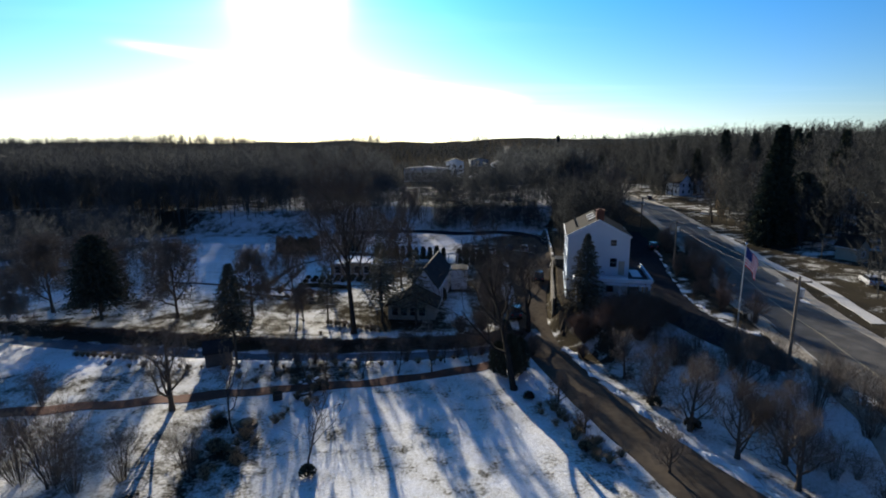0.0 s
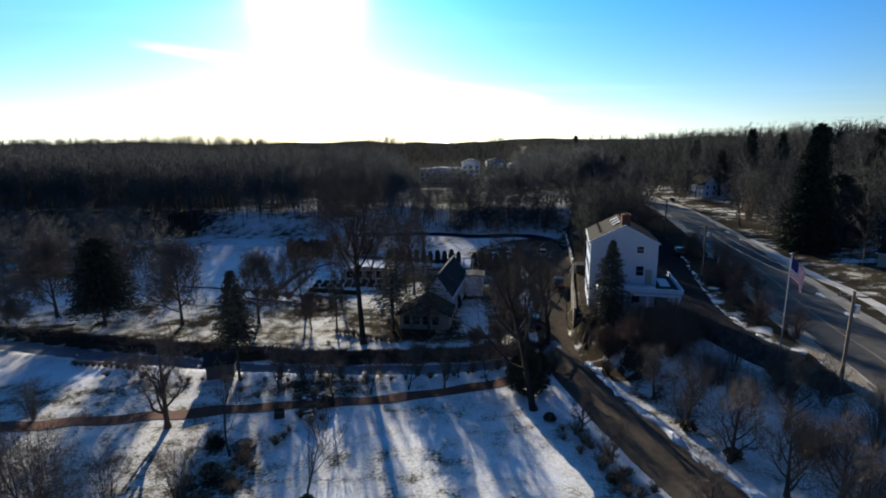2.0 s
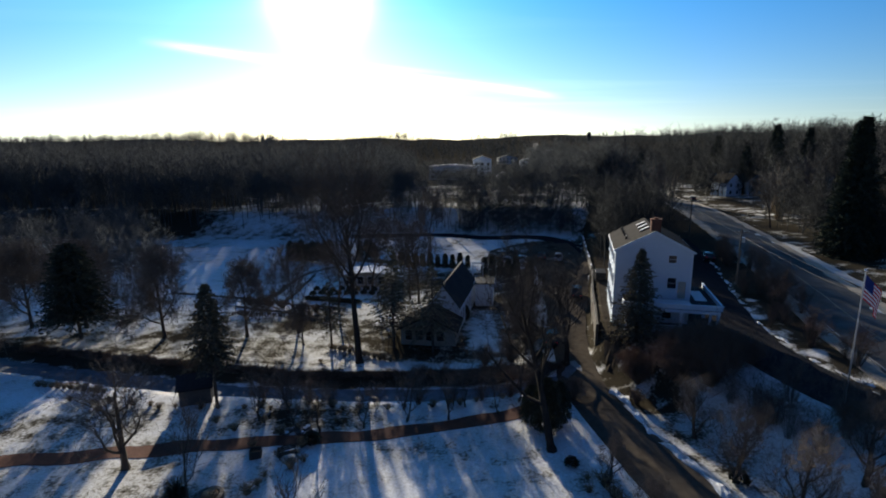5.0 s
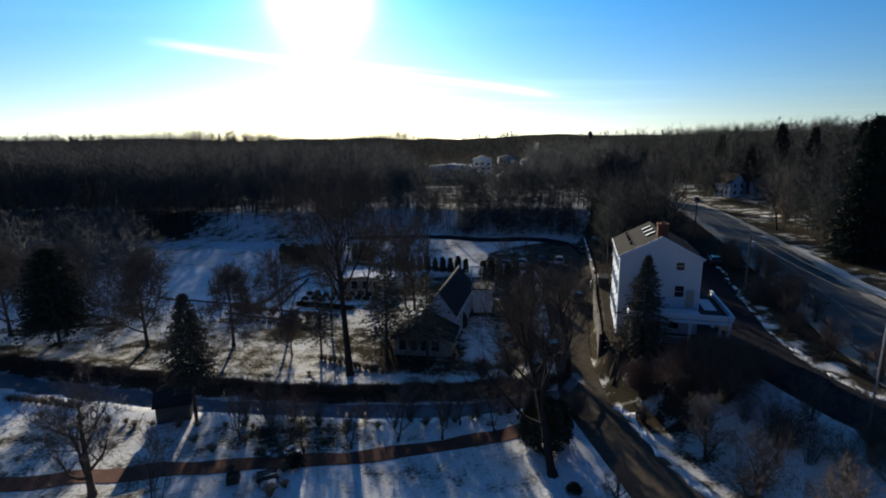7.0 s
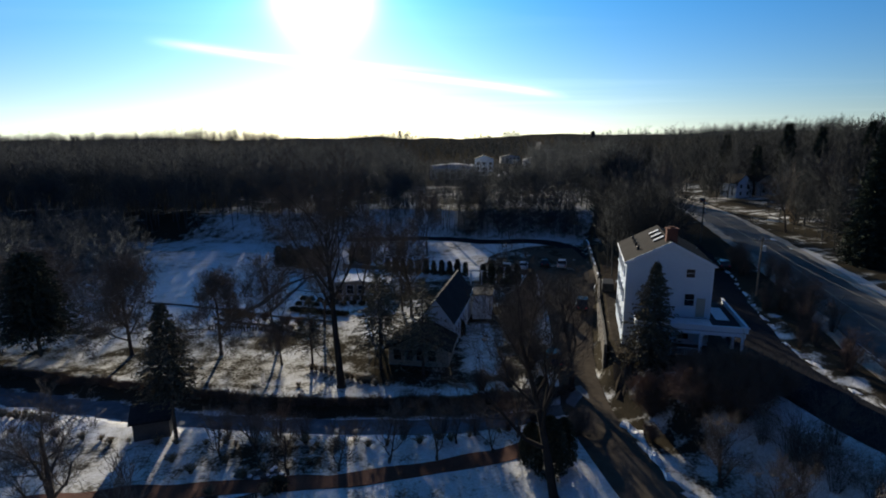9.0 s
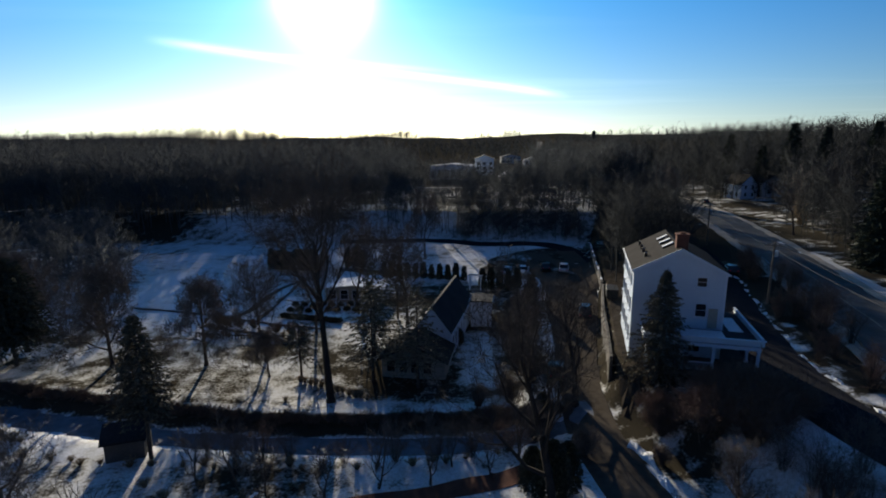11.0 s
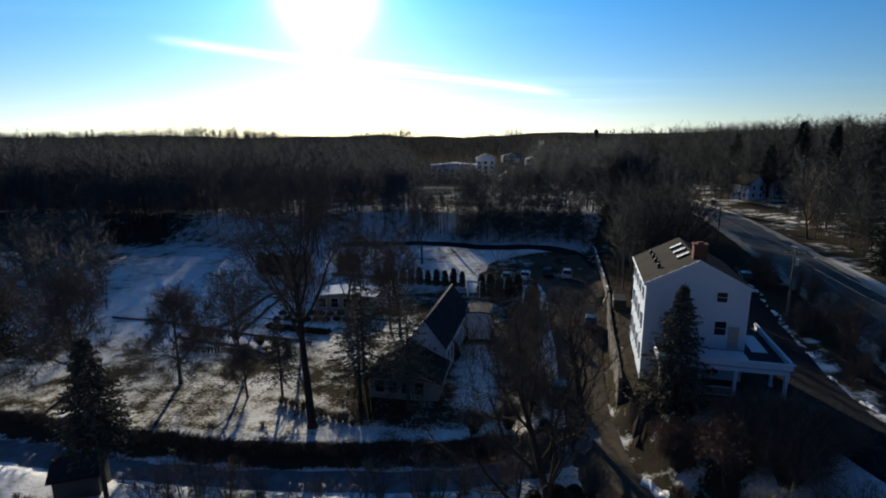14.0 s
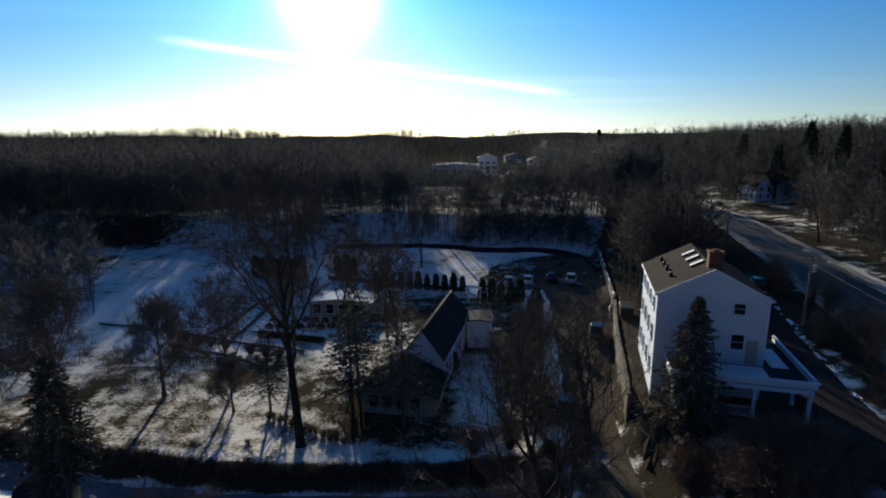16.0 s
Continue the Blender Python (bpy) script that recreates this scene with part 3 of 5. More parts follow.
def bare_tree(name, label, seed, height, spread=0.8, trunk_r=0.2, bark=None, twigs=None, **kw):
    wood, twig = bare_tree_parts(height, spread, seed, trunk_r, **kw)
    ob = empty(name, None, label, "tree")
    put("trunk", raw("trunk", *tubes(wood, 6)), bark or BARK, ob, smooth=True)
    put("crown", raw("crown", *tubes(twig, 3)), twigs or TWIG, ob)
    return ob


def blades(points, dirs, length, width, rnd):
    """Many small pointed leaf sprays: each one two folded triangles."""
    n = len(points)
    d = dirs + rnd.normal(0, 0.35, (n, 3))
    d /= np.linalg.norm(d, axis=1)[:, None]
    s = np.cross(d, rnd.normal(0, 1, (n, 3)))
    s /= np.linalg.norm(s, axis=1)[:, None] + 1e-9
    ln = length * rnd.uniform(0.6, 1.3, (n, 1))
    wd = width * rnd.uniform(0.6, 1.3, (n, 1))
    up = np.cross(s, d) * wd * 0.4
    V = np.empty((n, 4, 3))
    V[:, 0], V[:, 1], V[:, 2], V[:, 3] = points, points + d * ln * 0.55 + s * wd - up, points + d * ln, points + d * ln * 0.55 - s * wd - up
    i = np.arange(n)[:, None] * 4
    F = np.concatenate([i + (0, 1, 2), i + (0, 2, 3)], 1).reshape(-1, 3)
    return V.reshape(-1, 3).tolist(), F.tolist()


def conifer(name, label, seed, height, radius, material, clear=0.08, whorls=26, per=9, spray=5, category="tree", power=0.85, size=1.0, trunk_r=None):
    """A spruce: trunk, and whorls of drooping branches set with needle sprays."""
    rnd = np.random.RandomState(seed)
    trunk_r = trunk_r or height * 0.018
    ob = empty(name, None, label, category)
    segs = [(np.array((0, 0, -0.3)), np.array((0, 0, height * 0.5)), trunk_r, trunk_r * 0.6), (np.array((0, 0, height * 0.5)), np.array((0, 0, height * 0.98)), trunk_r * 0.6, 0.02)]
    P, D = [], []
    for w in range(whorls):
        t = w / (whorls - 1)
        z = height * (clear + (0.985 - clear) * t)
        reach = radius * (1 - t) ** power * rnd.uniform(0.8, 1.15) + 0.12 * size
        k = max(4, int(per * (0.5 + 0.7 * (1 - t))))
        for b in range(k):
            a = 2 * math.pi * (b + rnd.rand() * 0.8) / k + w * 1.3
            rb = reach * rnd.uniform(0.65, 1.2)
            out = np.array((math.cos(a), math.sin(a), 0))
            drop = -0.28 + 0.45 * t
            tip = np.array((0, 0, z)) + out * rb + np.array((0, 0, drop * rb))
            if rb > 0.5:
                segs.append((np.array((0, 0, z)), tip, 0.018 + 0.012 * rb, 0.01))
            for s in range(int(spray * 1.5)):
                f = (0.25 + 0.8 * (s + rnd.rand()) / (spray * 1.5))
                p = np.array((0, 0, z)) + (out * rb + np.array((0, 0, drop * rb * f))) * f
                P.append(p + rnd.normal(0, 0.10, 3) * size * (0.4 + rb * 0.3))
                D.append(out * 0.8 + np.cross(out, (0, 0, 1)) * rnd.uniform(-0.9, 0.9) + np.array((0, 0, -0.25)))
    put("trunk", raw("trunk", *tubes(segs, 5)), BARK, ob)
    put("crown", raw("crown", *blades(np.array(P), np.array(D), 0.85 * size, 0.17 * size, rnd)), material, ob)
    return ob


def column_shrub(name, label, seed, height, radius, material, n=420, category="shrub", size=1.0, power=0.6):
    """A dense upright arborvitae or clipped shrub: a solid leafy body of small sprays over inner stems."""
    rnd = np.random.RandomState(seed)
    ob = empty(name, None, label, category)
    t = rnd.rand(n) ** 0.8
    a = rnd.rand(n) * 2 * math.pi
    prof = radius * np.minimum(1.0, 0.62 + t * 3) * (1 - t ** 3) ** power
    r = prof * rnd.uniform(0.35, 1.05, n)
    P = np.stack([r * np.cos(a), r * np.sin(a), height * (0.02 + 0.95 * t)], 1)
    D = np.stack([np.cos(a) * 0.6, np.sin(a) * 0.6, np.full(n, 0.8)], 1)
    put("foliage", raw("foliage", *blades(P, D, 0.5 * size, 0.2 * size, rnd)), material, ob)
    stems = [(np.array((0.0, 0, -0.2)), np.array((math.cos(k * 2.1) * radius * 0.3, math.sin(k * 2.1) * radius * 0.3, height * 0.85)), 0.06, 0.015) for k in range(4)]
    put("stem", raw("stem", *tubes(stems, 5)), BARK, ob)
    return ob


def twig_bush(name, label, seed, height, radius, material, stems=60, kids=5, thick=0.012, category="shrub"):
    """A leafless shrub: many arching stems from the base that fork into fine twigs."""
    rnd = np.random.RandomState(seed)
    ob = empty(name, None, label, category)
    main, fine = [], []
    for s in range(stems):
        a, tilt = rnd.rand() * 2 * math.pi, rnd.rand() ** 0.6
        d = np.array((math.cos(a) * tilt, math.sin(a) * tilt, 0.0))
        p = d * radius * 0.15 + np.array((0, 0, -0.1))
        tip = d * radius * rnd.uniform(0.75, 1.05) + np.array((0, 0, height * (1.0 - 0.45 * tilt ** 2) * rnd.uniform(0.75, 1.05)))
        mid = (p + tip) / 2 + np.array((0, 0, height * 0.15)) - d * radius * 0.1
        main += [(p, mid, thick * 2.2, thick * 1.5), (mid, tip, thick * 1.5, thick * 0.8)]
        for k in range(kids):
            f = rnd.uniform(0.2, 1.0)
            q = mid + (tip - mid) * f if rnd.rand() < 0.7 else p + (mid - p) * f
            e = q + (d * 0.5 + rnd.normal(0, 0.6, 3) + np.array((0, 0, 0.5))) * height * rnd.uniform(0.12, 0.3)
            fine.append((q, e, thick, thick * 0.6))
            for j in range(3):
                w = q + (e - q) * rnd.uniform(0.2, 0.9)
                fine.append((w, w + rnd.normal(0, 0.5, 3) * height * 0.12 + np.array((0, 0, height * 0.06)), thick * 0.8, thick * 0.5))
    put("stem", raw("stem", *tubes(main, 4)), BARK, ob)
    put("twig", raw("twig", *tubes(fine, 3)), material, ob)
    return ob


def at(x, y, s=1.0, turn=0.0, sink=0.0, sz=None):
    return Matrix.LocRotScale((x, y, gz(x, y) - sink), Euler((0, 0, radians(turn))), (s, s, sz or s))


def scatter(ob, rows, label="", group=""):
    """Place ob at the first row (x, y, scale, turn), copies of it at the others."""
    made = []
    for i, (x, y, s, turn) in enumerate(rows):
        m = at(x, y, s, turn)
        if i == 0:
            ob.matrix_basis = m
            made.append(ob)
        else:
            base = ob.matrix_basis.copy()
            c = copy_thing(ob, Matrix.Identity(4))
            c.matrix_basis = m
            made.append(c)
    for o in made:
        tagged(o, label, group=group)
    return made


# the great tree on the far bank of the creek
scatter(bare_tree("bare_tree", "tall bare deciduous tree on the creek bank", 3, 22, 0.85, 0.52, fork=0.5, kids=(12, 8, 7), fine=1.0, wobble=0.03, rise=0.12, bark=DARKBARK, twigs=BARK), [(-9.2, 70.2, 0.84, 20)])
# spreading lawn trees
lawn_tree = bare_tree("bare_tree", "spreading bare tree with a low crown on the snowy lawn", 12, 7.2, 1.12, 0.2, fork=0.24, kids=(10, 10, 9), fine=1.0, wobble=0.12, rise=0.10)
scatter(bare_tree("bare_tree", "wide bare tree with several heavy limbs on the snowy lawn", 29, 7.6, 1.25, 0.3, fork=0.13, kids=(10, 7, 6), levels=4, fine=0.8, wobble=0.16, rise=0.22), [(-25.5, 49.9, 1.0, 0)])
scatter(lawn_tree, [(-38.0, 79.6, 1.35, 70), (-26.2, 79.0, 1.15, 150), (-52, 84, 1.4, 260), (-58, 70, 1.1, 210), (-60, 84, 1.4, 33), (-17.6, 76.0, 0.62, 33)])
young = bare_tree("bare_tree", "slender young bare tree on the snowy lawn", 17, 6.6, 0.55, 0.11, fork=0.3, kids=(9, 5, 4), levels=3, fine=1.2)
scatter(young, [(-9.3, 38.3, 1.0, 0), (-17.6, 44.8, 1.0, 90), (-29.5, 37.5, 0.9, 200)])
garden_tree = bare_tree("bare_tree", "bare garden tree with a dense brown crown", 13, 9.5, 0.85, 0.22, fork=0.25, kids=(9, 7, 7), fine=1.3)
scatter(garden_tree, [(12.6, 81.0, 0.72, 0), (11.4, 72.0, 0.7, 140), (-3.0, 93.5, 1.1, 200), (-15.5, 89.5, 0.95, 260), (-11.5, 99.0, 1.1, 320), (-19.5, 80.5, 0.9, 110), (-2.0, 134, 1.1, 40), (-26, 140, 1.0, 80)])
# small trees along the path
small = bare_tree("bare_tree", "small bare ornamental tree beside the brick path", 23, 4.6, 0.9, 0.10, fork=0.18, kids=(7, 6, 5), levels=3, fine=1.2)
scatter(small, [(-10.5, 55.0, 1.0, 0), (-6.5, 55.6, 0.9, 50), (-2.5, 56.6, 0.95, 120), (1.5, 57.2, 1.0, 200), (6.4, 58.0, 0.85, 300), (-13.2, 56.0, 1.05, 250), (-16.8, 57.0, 1.0, 20), (-3.0, 59.0, 0.8, 77), (3.2, 59.4, 0.8, 10), (8.8, 60.2, 0.9, 140)], group="small trees along the path")
# vase-shaped trees on the bank beside the drive
vase = bare_tree("bare_tree", "low vase-shaped bare tree in a ring of mulch", 29, 4.0, 1.25, 0.16, fork=0.12, kids=(9, 7, 7), levels=4, fine=0.5, wobble=0.2, rise=0.25)
scatter(vase, [(23.8, 47.2, 1.25, 0), (25.1, 42.2, 1.35, 60), (26.9, 37.8, 1.35, 130), (23.5, 53.4, 1.1, 200), (29.0, 33.5, 1.3, 280), (30.2, 36.6, 1.35, 240), (31.0, 44.0, 1.2, 100), (15.3, 42.7, 0.75, 20), (14.2, 47.7, 0.7, 99), (20.3, 36.4, 0.8, 310)], group="trees beside the drive")
# the tall tree at the bend of the drive
scatter(bare_tree("bare_tree", "tall bare tree with a thick dark trunk by the drive", 31, 17, 0.75, 0.46, fork=0.3, kids=(9, 7, 6), fine=1.1, bark=DARKBARK, twigs=BARK), [(10.4, 51.8, 0.84, 0)])
scatter(bare_tree("bare_tree", "crooked bare tree with heavy spreading limbs by the drive", 37, 12, 1.05, 0.46, fork=0.22, kids=(7, 6, 6), fine=1.1, bark=DARKBARK, twigs=BARK), [(15.9, 69.6, 0.86, 40)])
# evergreens
scatter(conifer("cedar_tree", "broad dark cedar with a short bare trunk", 41, 13.6, 4.5, CEDAR, clear=0.26, whorls=44, per=18, spray=11, power=0.5, size=0.62), [(-49.5, 79.3, 1.0, 0)])
scatter(conifer("cedar_tree", "broad dark evergreen beyond the road", 45, 15, 4.2, CEDAR, clear=0.06, whorls=34, per=15, spray=8, power=0.42, size=1.1), [(88.5, 113, 1.0, 0), (97, 118, 0.8, 90)])
scatter(conifer("spruce_tree", "dark spruce with a bare lower trunk on the near creek bank", 43, 13.0, 2.7, BROWNNEEDLE, clear=0.36, whorls=28, per=14, spray=12, size=0.44, power=0.7, trunk_r=0.19), [(-22.5, 60.6, 1.0, 0)])
scatter(conifer("spruce_tree", "olive-green thin spruce beside the cottage", 47, 12.0, 3.8, OLIVE, clear=0.27, whorls=19, per=8, spray=9, size=0.5), [(-6.2, 82.0, 1.0, 0), (-0.3, 73.1, 0.96, 100), (-5.4, 74.6, 0.98, 70), (-13.8, 75.8, 0.74, 50), (-4.6, 95.5, 0.95, 210)])
scatter(conifer("spruce_tree", "brownish green spruce against the white house wall", 53, 10.5, 3.5, BROWNNEEDLE, clear=0.06, whorls=30, per=13, spray=14, size=0.44), [(23.6, 68.2, 1.0, 0)])
arb = column_shrub("arborvitae", "dark columnar arborvitae in the garden hedge row", 59, 4.6, 0.75, CEDAR, n=520)
rows = [(-33.6 + 1.3 * i, 125.4 - 0.1 * i, (1.0, 0.92, 1.06, 0.9, 1.02)[i % 5], 40 * i) for i in range(8)]
rows += [(-9.5 + 1.57 * i, 119.6 - 0.36 * i, (0.68, 0.74, 0.64, 0.7)[i % 4], 63 * i) for i in range(11)]
rows += [(9.3 + 1.5 * i, 110.8 - 0.4 * i, (0.82, 0.9, 0.78)[i % 3], 35 * i) for i in range(5)]
rows += [(16.6, 101.2, 1.05, 10), (15.6, 99.4, 0.85, 50), (-18.0, 126.8, 0.9, 0), (-16.3, 126.6, 1.0, 80), (-14.8, 126.4, 0.85, 30)]
scatter(arb, rows, group="arborvitae of the garden")

# ---- woods ----
def spikes(name, P0, P1, R0, R1, material, tubes_first=0):
    """Many tapered three-sided twigs as one mesh; the first tubes_first keep a blunt end."""
    D = P1 - P0
    D /= np.linalg.norm(D, axis=1)[:, None] + 1e-9
    A = np.cross(D, np.array((0.31, 0.52, 0.17)))
    A /= np.linalg.norm(A, axis=1)[:, None] + 1e-9
    B = np.cross(D, A)
    m, V, F = len(P0), [], []
    ring = [math.cos(w) * A + math.sin(w) * B for w in (0, 2 * math.pi / 3, 4 * math.pi / 3)]
    V = np.stack([P0 + R0 * o for o in ring] + [P1], 1)
    k = np.arange(m)[:, None] * 4
    F = np.concatenate([k + (0, 1, 3), k + (1, 2, 3), k + (2, 0, 3)], 1).reshape(-1, 3)
    me = bpy.data.meshes.new(name)
    me.vertices.add(m * 4)
    me.vertices.foreach_set("co", V.ravel())
    me.loops.add(F.size)
    me.loops.foreach_set("vertex_index", F.ravel().astype(np.int32))
    me.polygons.add(len(F))
    me.polygons.foreach_set("loop_start", np.arange(0, F.size, 3, dtype=np.int32))
    me.update(calc_edges=True)
    return put(name, me, material)


def woods(name, label, n, place, seed, height=(14, 22), thick=1.0, limbs=12, twigs=5, material=None, low=0.3):
    """A stand of leafless trees far off, joined: each a tapered trunk with limbs and twigs of its own."""
    rnd = np.random.RandomState(seed)
    pts = np.array([place(rnd) for _ in range(n)])
    H = rnd.uniform(height[0], height[1], n)
    if pts.shape[1] > 2:
        H = H * pts[:, 2]
    base = np.stack([pts[:, 0], pts[:, 1], ground_z(pts[:, 0], pts[:, 1]) - 0.3], 1)
    fat = np.clip(np.hypot(pts[:, 0], pts[:, 1]) / 160.0, 1.0, 7.0)[:, None] * thick
    lean = rnd.normal(0, 0.05, (n, 3))
    lean[:, 2] = 1
    top = base + lean * H[:, None]
    P0, P1, R0 = [base], [top], [0.0085 * H[:, None] * np.sqrt(fat)]
    for k in range(limbs):
        f = low + (0.96 - low) * (k + rnd.rand(n, 1)) / limbs
        a = rnd.rand(n) * 2 * math.pi
        q = base + (top - base) * f
        d = np.stack([np.cos(a), np.sin(a), rnd.uniform(0.5, 1.4, n)], 1)
        d /= np.linalg.norm(d, axis=1)[:, None]
        ln = H[:, None] * (0.11 + 0.23 * np.sin(math.pi * (0.25 + 0.68 * (f - low) / (0.96 - low)))) * rnd.uniform(0.7, 1.15, (n, 1))
        e = q + d * ln
        P0.append(q), P1.append(e), R0.append(0.045 * fat)
        for j in range(twigs):
            w = q + (e - q) * rnd.uniform(0.2, 0.95, (n, 1))
            t = d + rnd.normal(0, 0.6, (n, 3)) + np.array((0, 0, 0.25))
            P0.append(w), P1.append(w + t * ln * rnd.uniform(0.2, 0.45, (n, 1))), R0.append(0.026 * fat)
    R0 = np.concatenate([np.broadcast_to(r, (n, 1)) for r in R0])
    ob = spikes(name, np.concatenate(P0), np.concatenate(P1), R0, None, material or WOODTWIG)
    return tagged(ob, label, "woods", kind="stuff")


def left_wood(rnd):
    while True:
        x, y = rnd.uniform(-300, 75), rnd.uniform(110, 400)
        e = np.interp(x, BANK_X, BANK_Y) + 14
        town = -0.03 < x / y < 0.135 and y > 215
        if town and rnd.rand() < 0.86:
            continue
        road = np.interp(y, ROAD_Y, ROAD_X)
        if y > e and x < road - 9 and abs(x) < 1.05 * y and rnd.rand() < 1.1 - (y - e) / 300:
            if -9 - 0.15 * (y - e) < x < 10 and y < 245:
                continue
            near = (0.70 if x > -44 else 0.86) + (0.28 if x > -44 else 0.25) * min(1.0, (y - e) / 45)
            return x, y, (0.36 if y > 215 else 0.6) if -0.05 < x / y < 0.16 else near


def far_wood(rnd):
    while True:
        y = 330 + 1000 * rnd.rand() ** 1.25
        x = rnd.uniform(-1.0, 1.05) * y
        road = np.interp(y, ROAD_Y, ROAD_X)
        if -0.08 < x / y < 0.2 and y < 450:
            continue
        if abs(x - road) > 12 and not (-40 < x < 170 and y < 640 and rnd.rand() < 0.75):
            return x, y, (0.7 + 0.75 * abs(math.sin(x * 0.013) * math.sin(x * 0.037 + 2))) * (1.0 + 0.55 * min(1.0, max(0.0, (y - 480) / 200)))


def house_plot(x, y):
    """The cleared strip of lawn in front of the houses beyond the road."""
    return 120 < y < 207 and (0.53 < (x - 1) / (y - 16) < 0.64 or 0.70 < (x - 1) / (y - 2) < 0.74)


def right_wood(rnd):
    while True:
        y = rnd.uniform(60, 420)
        road = np.interp(y, ROAD_Y, ROAD_X)
        x = road + 20 + 260 * rnd.rand() ** 1.1
        if (y > 150 or x > road + 30) and x < 1.25 * y + 30 and not house_plot(x, y):
            return x, y, 0.98 + 0.4 * math.sin(x * 0.05) * math.sin(y * 0.04 + x * 0.02)


woods("woods", "leafless grey-brown winter woods behind the garden", 2600, left_wood, 5, (13, 21), limbs=13, twigs=5)
def edge_wood(rnd):
    while True:
        x = rnd.uniform(-150, 55)
        y = np.interp(x, BANK_X, BANK_Y) + 6 + 26 * rnd.rand()
        if x < np.interp(y, ROAD_Y, ROAD_X) - 9:
            if -8 < x < 6:
                continue
            return x, y, 0.72 if 5 < x < 32 else 0.85 if x > 5 else 0.92 if x < -44 else 0.76


woods("woods", "dense leafless trees on the snowy bank at the edge of the woods", 520, edge_wood, 8, (12, 19), thick=1.4, limbs=15, twigs=8, low=0.30)
def tall_wood(rnd):
    x = rnd.uniform(-14, 10)
    return x, np.interp(x, BANK_X, BANK_Y) + 2 + 21 * rnd.rand()


def west_wood(rnd):
    y = rnd.uniform(99, 156)
    return np.interp(y, (99, 106, 120, 141, 156), (-50, -50, -61, -79, -84)) - 1.5 - 55 * rnd.rand() ** 1.3, y


woods("woods", "leafless trees along the west side of the snowy field", 240, west_wood, 18, (8, 12), thick=1.2, limbs=15, twigs=8, low=0.22)
woods("woods", "slender leafless trees with high crowns on the snowy bank", 120, tall_wood, 16, (10, 14), limbs=8, twigs=7, low=0.62)
def bank_brush(rnd):
    x = rnd.uniform(6, 37)
    return x, np.interp(x, BANK_X, BANK_Y) + 0.5 + 13 * rnd.rand()


woods("woods", "thin leafless saplings and brush on the bank behind the lot", 330, bank_brush, 19, (4, 8), thick=0.7, limbs=12, twigs=7, low=0.12)
woods("woods", "distant leafless wooded hills", 7600, far_wood, 6, (7, 12), limbs=6, twigs=4, low=0.06, thick=1.2, material=FARTWIG)
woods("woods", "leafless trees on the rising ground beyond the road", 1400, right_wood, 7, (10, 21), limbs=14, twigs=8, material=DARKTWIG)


def grove(rnd):
    while True:
        y = rnd.uniform(101, 175)
        x = rnd.uniform(np.interp(y, TOE_Y, TOE_X) + 2.0, np.interp(y, TOE_Y, TOE_X) + 17)
        lane = np.interp(y, (95, 112, 128, 150), (44.5, 49.5, 54.5, 62))
        if x < lane - 4.5:
            return x, y


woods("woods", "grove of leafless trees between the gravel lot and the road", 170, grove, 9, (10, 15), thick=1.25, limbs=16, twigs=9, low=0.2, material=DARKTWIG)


def yards(rnd):
    while True:
        y = rnd.uniform(62, 260)
        x = np.interp(y, ROAD_Y, ROAD_X) + 13 + 45 * rnd.rand()
        if rnd.rand() < 0.35 + y / 260 and not house_plot(x, y):
            return x, y


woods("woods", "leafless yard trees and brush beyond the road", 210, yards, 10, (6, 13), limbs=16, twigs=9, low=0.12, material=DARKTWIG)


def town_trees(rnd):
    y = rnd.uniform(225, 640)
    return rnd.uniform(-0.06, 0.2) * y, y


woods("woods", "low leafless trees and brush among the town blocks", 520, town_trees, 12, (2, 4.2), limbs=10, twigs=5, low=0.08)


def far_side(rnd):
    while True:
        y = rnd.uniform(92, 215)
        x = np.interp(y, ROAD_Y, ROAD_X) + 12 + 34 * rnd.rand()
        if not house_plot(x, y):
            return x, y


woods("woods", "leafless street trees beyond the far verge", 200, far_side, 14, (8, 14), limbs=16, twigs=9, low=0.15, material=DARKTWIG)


def understory(rnd):
    while True:
        x = rnd.uniform(-150, 58)
        y = np.interp(x, BANK_X, BANK_Y) + 20 + 50 * rnd.rand()
        if x < np.interp(y, ROAD_Y, ROAD_X) - 9:
            return x, y, 0.35 if -18 < x < 9 else 1.0


woods("undergrowth", "leafless brush under the trees of the wood", 450, understory, 15, (2.5, 6), limbs=9, twigs=5, low=0.03)

# ---- buildings ----
def window(parent, m, w, h, bars=(1, 1), label="", trim=None, name="window"):
    """A sash window in the plane x-z of m, facing -y: frame, recessed pane, sill and glazing bars."""
    t = 0.08
    bm = bmesh.new()
    rings = []
    for y in (-0.05, 0.05):
        for x1, z1 in ((w / 2 + t, h / 2 + t), (w / 2, h / 2)):
            rings.append([bm.verts.new((x, y, z)) for x, z in ((-x1, -z1), (x1, -z1), (x1, z1), (-x1, z1))])
    for i in range(4):
        j = (i + 1) % 4
        for a, b in ((0, 1), (1, 3), (3, 2), (2, 0)):
            bm.faces.new((rings[a][i], rings[a][j], rings[b][j], rings[b][i]))
    bmesh.ops.recalc_face_normals(bm, faces=bm.faces)
    f = part(name, bm, trim or WHITETRIM, parent, label)
    f.matrix_basis = m
    part("meeting_rail", boxes(((0, 0.012, 0), (w - 0.004, 0.05, 0.03))), trim or WHITETRIM, f)
    part("pane", boxes(((0, 0.03, 0), (w, 0.02, h))), GLASS, f)
    part("sill", boxes(((0, -0.06, -h / 2 - t - 0.03), (w + 0.3, 0.2, 0.06))), trim or WHITETRIM, f)
    return f


